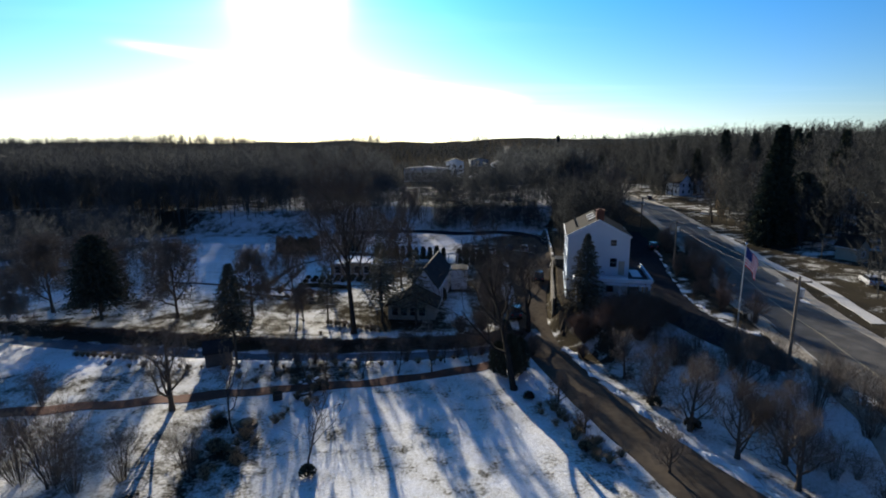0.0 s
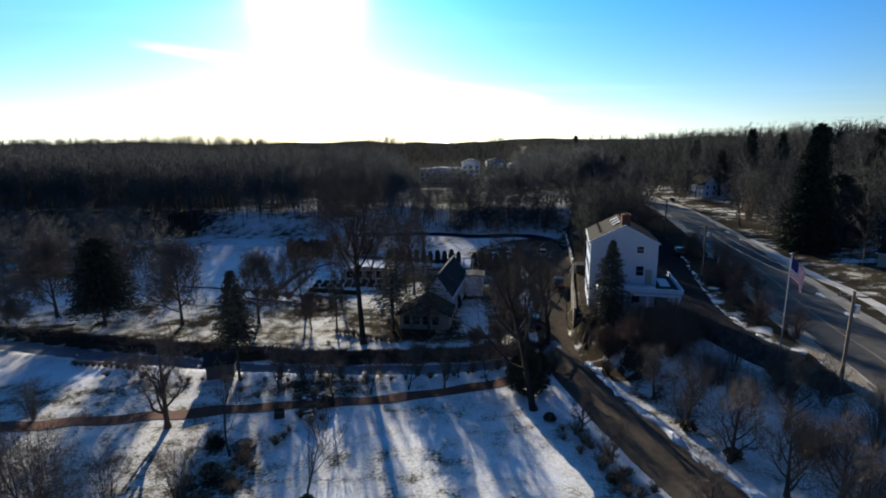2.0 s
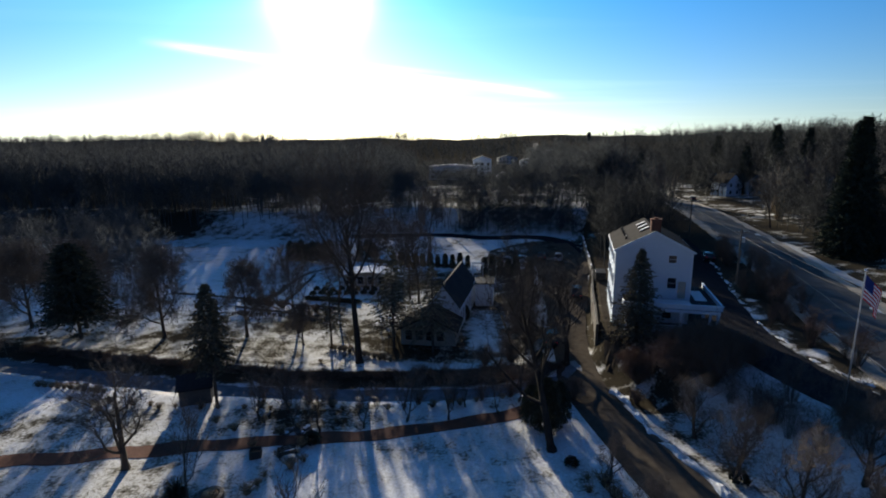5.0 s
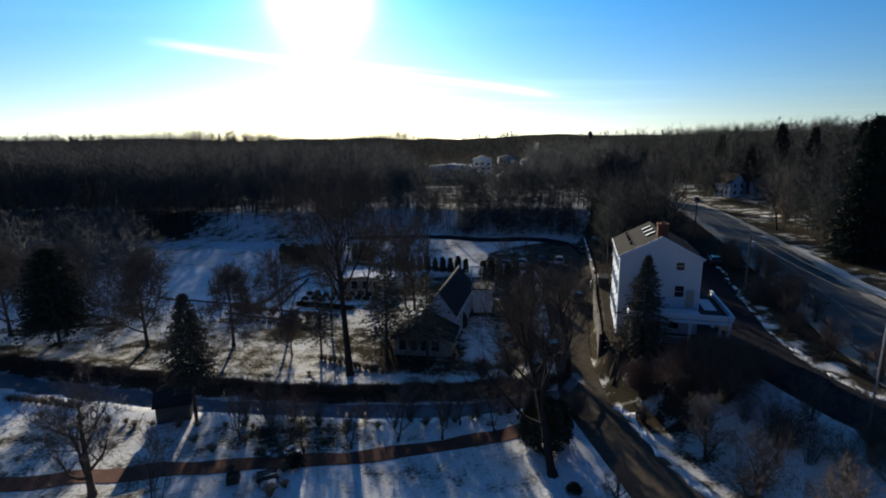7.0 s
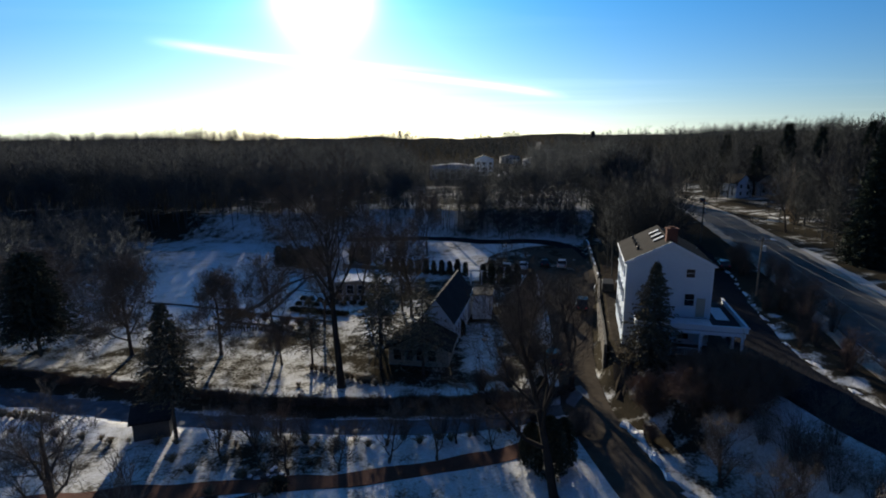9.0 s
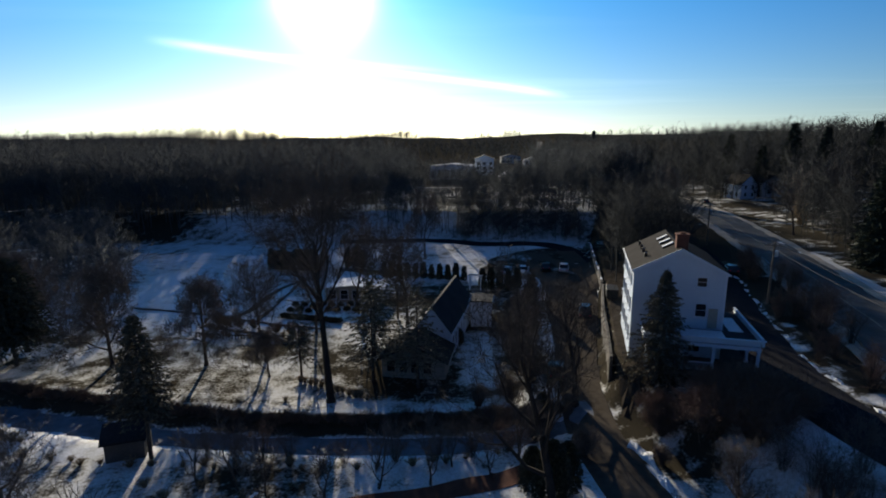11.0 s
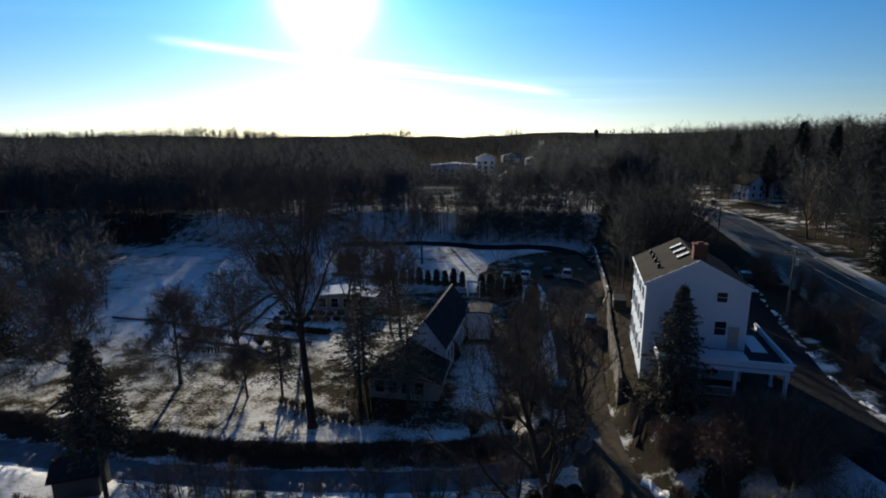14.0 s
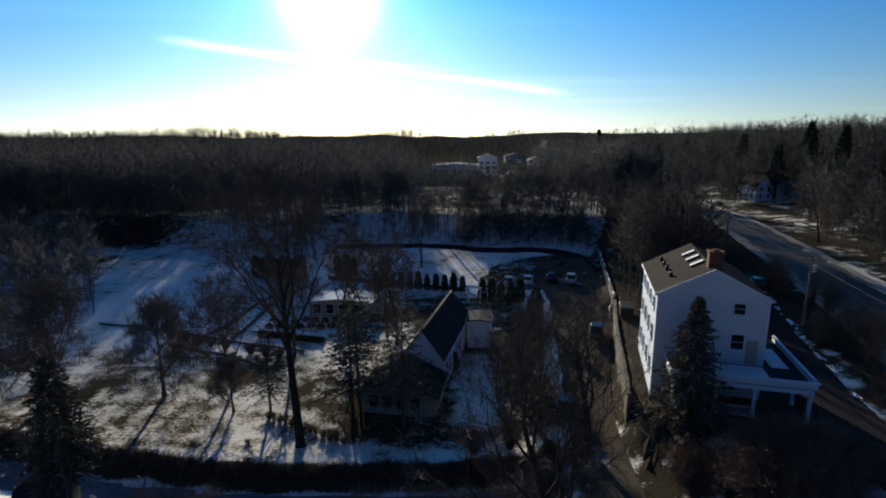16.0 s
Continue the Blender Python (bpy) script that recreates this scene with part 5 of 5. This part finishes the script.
# garden bench by the path
bench = empty("garden_bench", Matrix.Translation((-12.3, 51.0, gz(-12.3, 51.0))) @ Matrix.Rotation(radians(25), 4, "Z"), "dark wooden garden bench in the snow", "bench")
for v in (-0.18, 0.0, 0.18):
    part("seat_slat", boxes(((0, v, 0.45), (1.5, 0.14, 0.04))), DARKWOOD, bench)
for z in (0.62, 0.78, 0.94):
    part("back_slat", boxes(((0, 0.3, z), (1.5, 0.03, 0.12))), DARKWOOD, bench)
for u in (-0.68, 0.68):
    part("leg", boxes(((u, -0.2, 0.2), (0.07, 0.07, 0.5))), DARKWOOD, bench)
    part("leg", boxes(((u, 0.27, 0.45), (0.07, 0.07, 1.0))), DARKWOOD, bench)
    part("armrest", boxes(((u, 0.02, 0.66), (0.07, 0.55, 0.05))), DARKWOOD, bench)


# round stone planter on the lawn
planter = empty("garden_planter", Matrix.Translation((-16.7, 46.0, gz(-16.7, 46.0))), "round dark stone planter with a tan top of dead growth", "planter")
ring = 11
for k in range(ring):
    a = 2 * math.pi * k / ring
    o = part("stone", boxes(((0, 0, 0.2), (0.5, 0.34, 0.5)), bevel=0.05), STONE, planter)
    o.matrix_basis = Matrix.Translation((0.82 * math.cos(a), 0.82 * math.sin(a), 0)) @ Matrix.Rotation(a + radians(90 + 7 * math.sin(5 * k)), 4, "Z")
bm = bmesh.new()
bmesh.ops.create_cone(bm, cap_ends=True, segments=18, radius1=0.72, radius2=0.5, depth=0.5, matrix=Matrix.Translation((0, 0, 0.36)))
for v in bm.verts:
    v.co.z += 0.06 * math.sin(7 * v.co.x + 3 * v.co.y)
part("dead_growth", bm, STRAW, planter)

planter_box = empty("planter_box", Matrix.Translation((-15.1, 51.2, gz(-15.1, 51.2))) @ Matrix.Rotation(radians(14), 4, "Z"), "dark wooden planter box in the snow", "planter")
for u, w, d in ((-0.45, 0.06, 0.9), (0.45, 0.06, 0.9)):
    part("side_board", boxes(((u, 0, 0.33), (w, d, 0.7)), bevel=0.01), DARKWOOD, planter_box)
for v in (-0.42, 0.42):
    part("end_board", boxes(((0, v, 0.33), (0.83, 0.06, 0.7)), bevel=0.01), DARKWOOD, planter_box)
part("soil", boxes(((0, 0, 0.28), (0.82, 0.77, 0.6))), DRIVE, planter_box)


def garden_stone(x, y, size, seed):
    """A rounded field stone half sunk in the ground, with snow on top of some."""
    r = np.random.RandomState(seed)
    ob = empty("garden_stone", Matrix.Translation((x, y, gz(x, y))) @ Matrix.Rotation(r.rand() * 6, 4, "Z"), "rounded field stone edging the flower bed", "stone", "stones of the flower bed")
    bm = bmesh.new()
    bmesh.ops.create_icosphere(bm, subdivisions=2, radius=size)
    for v in bm.verts:
        v.co *= 1 + 0.16 * math.sin(4 * v.co.x / size + seed) * math.cos(3 * v.co.y / size + 2 * seed)
        v.co.z = v.co.z * 0.7 + size * 0.3
    part("stone", bm, STONE, ob)
    if r.rand() < 0.6:
        bm = bmesh.new()
        bmesh.ops.create_icosphere(bm, subdivisions=2, radius=size * 0.74)
        for v in bm.verts:
            v.co.z = v.co.z * 0.35 + size * 0.86
        part("snow_cap", bm, SNOW, ob)
    return ob


for k in range(14):
    garden_stone(-14.6 + 0.27 * k + 0.12 * math.sin(5 * k), 54.75 + 0.45 * math.sin(1.3 * k) + 0.04 * k, 0.22 + 0.09 * math.sin(2.1 * k) ** 2, k)


def snow_ridge(name, pts, width, height, seed, label, gap=0.0):
    """A broken windrow of ploughed snow along pts: a lumpy ridge that dips into the ground between its lumps."""
    line = smooth_line(pts, 0.35)
    d = np.gradient(line, axis=0)
    d /= np.linalg.norm(d, axis=1)[:, None]
    r = np.random.RandomState(seed)
    ph = r.rand(6) * 6
    n, cols = len(line), 7
    V, F = [], []
    for i in range(n):
        u = i * 0.35
        big = 0.5 + 0.5 * math.sin(u * 0.9 + ph[0]) * math.sin(u * 0.37 + ph[1]) + 0.35 * math.sin(u * 2.3 + ph[2])
        side = 0.3 * width * math.sin(u * 0.55 + ph[3])
        for j in range(cols):
            w = j / (cols - 1) - 0.5
            off = w * width * (0.8 + 0.4 * math.sin(u * 1.7 + ph[4])) + side
            x, y = line[i] + np.array((d[i][1], -d[i][0])) * off
            h = height * (big - gap) * (1 - 4 * w * w) + 0.05 * r.normal() * (1 if 0 < j < cols - 1 else 0)
            V.append((x, y, gz(x, y) + (max(h, -0.12) if 0 < j < cols - 1 else -0.15)))
    for i in range(n - 1):
        for j in range(cols - 1):
            k = i * cols + j
            F.append((k, k + 1, k + cols + 1, k + cols))
    ob = put(name, raw(name, V, F), SNOW, smooth=False)
    return tagged(ob, label, "snow bank", kind="structure")


snow_ridge("snow_bank", [(19.3, 62.2), (19.6, 58), (20.3, 53.5), (21.6, 47.5), (23.4, 41.5), (25.8, 35.5), (28.6, 30)], 1.0, 0.42, 3, "broken ridge of ploughed snow along the drive")
snow_ridge("snow_bank", [(18.6, 61.9), (19.6, 61.2), (20.4, 60.9)], 1.7, 0.8, 5, "heap of ploughed snow at the bend of the drive")
snow_ridge("snow_bank", [(41.4, 48), (40.4, 54), (39.4, 62), (39.9, 70), (42.6, 80), (45.6, 89), (48.8, 98), (53.2, 110)], 0.9, 0.3, 7, "broken ridge of dirty ploughed snow along the lane", 0.58)
snow_ridge("snow_bank", [(15.0, 41.5), (14.0, 48), (12.9, 54), (12.6, 58)], 0.9, 0.3, 9, "thin ridge of snow along the lawn side of the drive", 0.15)

# ---- cars ----
def car(x, y, yaw, paint, label, seed=0, tall=0.0):
    ob = empty("car", Matrix.Translation((x, y, gz(x, y) + 0.08)) @ Matrix.Rotation(radians(yaw), 4, "Z"), label, "car", "parked cars")
    L, W = 4.5, 1.8
    bm = prism([(-2.25, 0.35), (2.2, 0.32), (2.25, 0.62), (2.1, 0.84), (1.05, 0.95), (-2.1, 1.0 + tall * 0.2), (-2.27, 0.75)], -W / 2, W / 2)
    bmesh.ops.bevel(bm, geom=list(bm.edges), offset=0.06, segments=2, affect="EDGES", profile=0.6)
    part("body", bm, paint, ob, smooth=False)
    bm = prism([(-1.9, 0.98), (1.0, 0.93), (0.35, 1.42 + tall), (-1.35, 1.45 + tall)], -W / 2 + 0.12, W / 2 - 0.12)
    bmesh.ops.bevel(bm, geom=list(bm.edges), offset=0.05, segments=2, affect="EDGES", profile=0.6)
    part("glasshouse", bm, GLASS, ob, "dark window glass")
    part("roof", boxes(((-0.5, 0, 1.45 + tall), (1.6, W - 0.4, 0.05)), bevel=0.02), paint, ob)
    for wx in (-1.4, 1.4):
        for wy in (-0.82, 0.82):
            bm = bmesh.new()
            bmesh.ops.create_cone(bm, cap_ends=True, segments=14, radius1=0.33, radius2=0.33, depth=0.2, matrix=Matrix.Translation((wx, wy, 0.33)) @ Matrix.Rotation(radians(90), 4, "X"))
            wheel = part("wheel", bm, TYRE, ob)
            bm = bmesh.new()
            bmesh.ops.create_cone(bm, cap_ends=True, segments=10, radius1=0.19, radius2=0.16, depth=0.22, matrix=Matrix.Translation((wx, wy, 0.33)) @ Matrix.Rotation(radians(90), 4, "X"))
            part("rim", bm, STEEL, wheel)
    for hy in (-0.62, 0.62):
        part("headlight", boxes(((2.2, hy, 0.68), (0.1, 0.34, 0.14)), bevel=0.02), CHROME, ob)
        part("tail_light", boxes(((-2.24, hy, 0.82), (0.08, 0.3, 0.16)), bevel=0.02), RED, ob)
    return ob


SILVER = mat("silver_paint", (0.42, 0.43, 0.45), 0.3, 0.06, 2.0, 0.0, metal=0.4, spec=0.5)
BLACKP = mat("black_paint", (0.02, 0.02, 0.024), 0.25, 0.1, 2.0, 0.0, spec=0.5)
WHITEP = mat("white_paint", (0.7, 0.7, 0.7), 0.3, 0.04, 2.0, 0.0, spec=0.5)
car(14.8, 121.0, 80, SILVER, "silver car parked on the gravel lot")
car(18.2, 120.3, 78, WHITEP, "white car parked on the gravel lot")
car(22.6, 121.2, 83, BLACKP, "black car parked on the gravel lot")
car(25.8, 119.0, 76, SILVER, "grey car parked on the gravel lot", tall=0.2)
car(23.2, 93.5, 76, BLACKP, "dark van parked beside the retaining wall", tall=0.4)
car(15.4, 76.2, 80, BLACKP, "dark car parked beside the drive, snow on its roof", tall=0.2)
car(51.4, 106.5, 70, BLACKP, "black car parked on the side lane")
car(71.0, 74.0, 65, SILVER, "silver car parked beyond the road")
car(-18.8, 154.5, 20, SILVER, "silver car parked at the edge of the woods")
car(94.5, 203, 75, BLACKP, "black car on the far stretch of road")
skip = empty("dumpster", Matrix.Translation((26.9, 93.4, gz(28.4, 93.4))) @ Matrix.Rotation(radians(76), 4, "Z"), "dark steel dumpster behind the retaining wall", "dumpster")
part("body", prism([(-1.3, 0.15), (1.3, 0.15), (1.5, 1.45), (-1.5, 1.45)], -0.8, 0.8), DARK, skip)
part("lid", boxes(((0, 0, 1.5), (3.0, 1.65, 0.08)), bevel=0.02), DARK, skip)
for k in (-0.8, 0.8):
    part("skid", boxes(((k, 0, 0.08), (0.12, 1.5, 0.16))), STEEL, skip)

# ---- shrubs and garden growth ----
big_bush = twig_bush("bare_shrub", "large dense brown leafless shrub below the house", 61, 4.8, 3.6, REDTWIG, stems=200, kids=12, thick=0.013)
scatter(big_bush, [(24.8, 60.0, 0.92, 0), (28.0, 60.0, 0.88, 80), (27.0, 58.0, 0.86, 150), (30.4, 59.8, 0.7, 220), (25.8, 62.0, 0.68, 260), (21.8, 62.6, 0.5, 310), (32.4, 60.6, 0.5, 300), (21.8, 63.6, 0.6, 20)], group="shrubs below the house")
scatter(twig_bush("bare_shrub", "tall grey leafless shrub with fine twigs on the bank", 67, 5.4, 3.0, TWIG, stems=44, kids=8, thick=0.009), [(34.2, 38.8, 0.9, 70), (31.6, 53.2, 0.75, 15), (33.4, 49.2, 0.8, 110), (30.4, 47.6, 0.7, 205), (35.0, 45.6, 0.8, 290), (28.6, 52.4, 0.6, 40), (35.8, 35.2, 0.9, 200), (33.0, 30.0, 0.8, 250), (29.4, 51.6, 0.6, 20), (37.4, 40.5, 0.7, 60)], group="shrubs on the bank")
rows = []
for i in range(14):
    y = 33 + 24 * ((i * 0.618) % 1)
    x0 = float(np.interp(y, (33, 42, 50, 59), (31.5, 28.5, 26.6, 26.5)))
    rows.append((x0 + 9.0 * ((i * 0.377 + 0.2) % 1) * (1.0 if y < 48 else 0.7), y, 0.65 + 0.4 * ((i * 0.271) % 1), 77 * i))
scatter(twig_bush("bare_shrub", "thin purple-grey leafless shrub of the slope thicket", 68, 4.2, 2.7, TWIG, stems=36, kids=7, thick=0.0065), rows, group="thicket on the slope")
scatter(twig_bush("bare_shrub", "russet leafless shrub on the snowy bank", 69, 2.6, 1.6, REDTWIG, stems=80, kids=8, thick=0.014), [(30.6, 41.0, 1.0, 0), (33.0, 48.4, 0.9, 50), (36.2, 49.6, 0.9, 100), (20.6, 59.5, 0.6, 150)])
rows = []
for i in range(30):
    y = 58 + 52 * random.random() ** 1.1
    road = float(np.interp(y, ROAD_Y, ROAD_X))
    lane = float(np.interp(y, (46.5, 54, 62, 70, 80, 89, 98, 112), (42, 39.8, 38.7, 39.3, 42, 45, 48.2, 54.0)))
    rows.append((lane + 1.2 + (road - 6.4 - lane) * random.random() ** 1.3, y, 0.6 + 0.8 * random.random(), random.random() * 360))
scatter(twig_bush("bare_shrub", "brown leafless shrub on the road embankment", 71, 3.4, 1.7, REDTWIG, stems=30, kids=8, thick=0.009), rows, group="shrubs on the road embankment")
rows = []
for i in range(128):
    x = -54 + i * 0.54
    yf = float(np.interp(x, CREEK_X, CREEK_F))
    rows.append((x + random.random(), yf + 0.1 + (i % 2) * 0.5 + 0.5 * random.random(), 0.55 + 0.35 * random.random(), random.random() * 360))
scatter(twig_bush("bare_shrub", "brown leafless brush on the creek bank", 73, 0.8, 1.5, REDTWIG, stems=48, kids=5, thick=0.014), rows, group="brush along the creek bank")
rows = [(-14.0, 54.6, 1, 0), (-12.6, 55.4, 0.9, 60), (-15.8, 52.6, 0.8, 30), (-13.0, 51.0, 1.0, 90), (-16.4, 45.6, 1.1, 20), (-15.0, 43.0, 0.9, 120), (-17.2, 42.0, 1.0, 45), (-19.5, 41.0, 1.1, 10), (-11.6, 52.8, 0.8, 200), (-18.6, 55.4, 0.9, 250), (-21.0, 57.0, 0.9, 31), (-9.2, 56.5, 0.7, 77), (-16.2, 56.6, 0.8, 11)]
rows += [(-19.2 + 7.6 * t + 1.1 * math.sin(9 * t) + 0.7 * math.sin(31 * t), 37.6 + 15 * t ** 1.2, 0.45 + 0.75 * math.sin(17 * t) ** 2, 700 * t) for t in [k / 17 for k in range(18)]]
rows += [(12.4 + 4.2 * t + 1.0 * math.sin(29 * t), 47.8 - 9.6 * t, 0.6 + 0.9 * math.sin(23 * t) ** 2, 900 * t) for t in [k / 13 for k in range(14)]]
rows += [(-19.6, 46.6, 1.6, 0), (-18.2, 41.9, 1.5, 40), (-16.2, 44.2, 1.2, 70), (-15.6, 39.9, 1.2, 100), (15.1, 38.5, 1.1, 10), (14.6, 40.2, 1.2, 40), (15.9, 41.0, 0.9, 66)]
rows += [(-40 + 50 * ((i * 0.618) % 1), float(np.interp(-40 + 50 * ((i * 0.618) % 1), CREEK_X, CREEK_N)) - 0.9 - 3.6 * ((i * 0.377) % 1), 0.5 + 0.5 * ((i * 0.271) % 1), 77 * i) for i in range(26)]
rows += [(-14 + 9 * ((i * 0.618) % 1), 70.5 + 5 * ((i * 0.377) % 1), 0.6 + 0.6 * ((i * 0.271) % 1), 77 * i) for i in range(14)]
rows += [(-44.4 + 0.85 * i, 65.0 - 0.18 * i, 0.9 + 0.2 * math.sin(3 * i), 31 * i) for i in range(11)]
rows += [(-32 + 1.1 * i, 88.4 + 0.8 * math.sin(i * 1.7), 0.5 + 0.4 * math.sin(i) ** 2, 47 * i) for i in range(13)]
scatter(twig_bush("dead_perennials", "clump of dead straw-brown garden stalks in the flower bed", 79, 0.85, 0.75, STRAW, stems=36, kids=5, thick=0.012), rows, group="dead perennials in the beds")
scatter(twig_bush("bare_shrub", "brown leafless shrub at the edge of the ice", 81, 3.4, 2.2, REDTWIG, stems=34, kids=7, thick=0.008), [(-17.6, 60.4, 0.9, 0), (-15.2, 60.2, 1.0, 70), (-12.8, 60.0, 0.95, 140), (-10.4, 59.8, 0.8, 200), (-5.8, 59.8, 0.7, 260), (-1.6, 60.2, 0.9, 20), (1.8, 60.4, 1.0, 90), (5.0, 60.8, 0.95, 310), (8.0, 61.4, 0.9, 45)], group="shrubs at the edge of the ice")
scatter(twig_bush("bare_shrub", "rounded brown leafless shrub between the terrace walls", 82, 1.3, 1.2, REDTWIG, stems=60, kids=6, thick=0.012), [(-31.6, 94.2, 1.0, 0), (-29.6, 93.4, 1.1, 50), (-27.6, 92.8, 0.9, 100), (-25.2, 92.0, 1.0, 170), (-21.4, 90.4, 1.1, 220), (-19.2, 89.6, 1.0, 290), (-17.2, 88.6, 0.9, 20)], group="shrubs on the terrace")
low = column_shrub("evergreen_shrub", "low rounded dark evergreen shrub on the lawn", 83, 1.1, 0.95, CEDAR, n=420, size=0.7)
rows = [(-19.3, 46.0, 0.8, 80), (-18.2, 42.2, 0.75, 0), (-10.8, 53.2, 0.8, 10), (-9.3, 38.1, 0.7, 30), (24.1, 47.2, 0.75, 20), (25.7, 42.7, 0.75, 60), (14.6, 40.2, 0.6, 70), (11.6, 49.6, 0.6, 20)]
rows += [(-22 + 1.5 * (i % 9), 99 + 2.6 * (i // 9) + 0.4 * math.sin(i * 2.2), 0.6, 17 * i) for i in range(18)]
scatter(low, rows, group="low evergreen shrubs")
scatter(column_shrub("evergreen_shrub", "tall dark ragged evergreen shrub at the foot of a tree", 89, 5.4, 1.4, CEDAR, n=5200, size=0.42), [(10.5, 54.6, 1.0, 0), (11.9, 56.0, 0.8, 120), (9.3, 56.0, 0.75, 200), (12.0, 66.5, 0.7, 50), (4.5, 85.4, 0.42, 20)])
scatter(twig_bush("bare_shrub", "large spreading leafless shrub on the lawn edge", 97, 6.6, 3.8, TWIG, stems=56, kids=10, thick=0.008), [(-29.2, 38.0, 1.0, 0), (-36.5, 41.5, 0.75, 80), (-41.5, 46.8, 0.6, 200), (-32.4, 38.6, 0.9, 260), (-24.2, 38.4, 0.7, 310), (-44.0, 44.5, 0.7, 110), (-27.2, 37.0, 0.85, 30), (-19.2, 38.9, 0.7, 140), (-39.6, 51.6, 0.65, 20)], group="shrubs at the lawn edge")
scatter(twig_bush("bare_shrub", "grey leafless garden shrub beside the drive", 101, 4.2, 2.6, TWIG, stems=80, kids=8, thick=0.016), [(12.2, 74.4, 0.9, 0), (11.6, 79.0, 1.0, 70), (12.6, 84.0, 1.0, 140), (14.2, 90.0, 0.9, 200), (9.2, 69.6, 0.7, 250), (14.4, 60.6, 0.6, 20), (14.2, 96.0, 0.85, 60), (6.0, 68.6, 0.55, 90), (11.0, 64.4, 0.8, 10), (7.4, 66.0, 0.6, 44)], group="garden shrubs beside the drive")

# conifers beyond the road and along the skyline
scatter(conifer("spruce_tree", "very tall dark spruce on the slope beyond the road", 103, 25, 4.2, NEEDLE, clear=0.03, whorls=50, per=20, spray=14, size=0.8, power=0.75), [(77.4, 107, 1.02, 0), (79.8, 109, 1.04, 140)], group="tall spruces beyond the road")
scatter(conifer("spruce_tree", "dark spruce on the wooded slope beyond the road", 104, 25, 5.0, NEEDLE, clear=0.03, whorls=34, per=12, spray=6, size=1.5), [(117, 139, 0.72, 40), (128, 252, 0.9, 70), (142, 232, 1.05, 10), (165, 245, 0.95, 120), (120, 215, 0.75, 200), (190, 250, 1.0, 30), (205, 262, 0.9, 60), (172, 200, 0.95, 220), (155, 180, 0.85, 20), (185, 180, 0.9, 320), (79, 216, 0.7, 10)], group="tall spruces beyond the road")
yard = bare_tree("bare_tree", "bare yard tree beyond the road", 107, 12, 0.9, 0.26, fork=0.28, kids=(8, 6, 5), levels=3, fine=2.6)
scatter(yard, [(84, 140, 1.0, 0), (97, 158, 0.95, 60), (88, 124, 0.9, 120), (110, 160, 1.2, 30), (112, 135, 1.1, 200), (95, 118, 0.8, 270), (104, 98, 1.0, 10), (118, 108, 1.1, 80), (92, 78, 0.8, 300), (62, 150, 1.0, 20), (68, 172, 1.1, 90), (55, 140, 0.9, 10), (46, 128, 1.1, 200), (44, 142, 1.2, 100), (51, 156, 1.1, 260), (40, 118, 0.9, 30)])
scatter(column_shrub("leafy_shrub", "tall shrub still holding tan dead leaves beside the far verge", 113, 6.5, 1.7, STRAW, n=1500, size=0.8), [(99.7, 161.6, 1.0, 0), (92.5, 150, 0.6, 50), (88, 108, 0.5, 90)])


def hedge(name, label, seed, length, width, height, material, n=2400):
    """A long clipped hedge: small sprays packed in a box, over a row of stems."""
    rnd = np.random.RandomState(seed)
    ob = empty(name, None, label, "hedge")
    P = np.stack([rnd.uniform(0, length, n), rnd.uniform(-width / 2, width / 2, n), height * rnd.rand(n) ** 0.7], 1)
    D = np.stack([rnd.normal(0, 0.5, n), rnd.normal(0, 0.5, n), np.full(n, 0.6)], 1)
    put("foliage", raw("foliage", *blades(P, D, 0.32, 0.14, rnd)), material, ob)
    stems = [(np.array((x, 0, -0.2)), np.array((x, 0, height * 0.8)), 0.04, 0.015) for x in np.arange(0.4, length, 0.8)]
    put("stem", raw("stem", *tubes(stems, 4)), BARK, ob)
    return ob


HEDGE_LABEL = "clipped dark evergreen hedge in the formal garden"
HEDGES = [((-17.5, 112.8), -6, 9.5, 1.2), ((-22.5, 96.4), -16, 10, 0.6)]
for i, ((x, y), turn, ln, ht) in enumerate(HEDGES):
    o = hedge("hedge", HEDGE_LABEL, 120 + i, ln, 0.9, ht, CEDAR, n=int(260 * ln))
    o.matrix_basis = Matrix.Translation((x, y, gz(x, y))) @ Matrix.Rotation(radians(turn), 4, "Z")
    tagged(o, group="hedges of the formal garden")
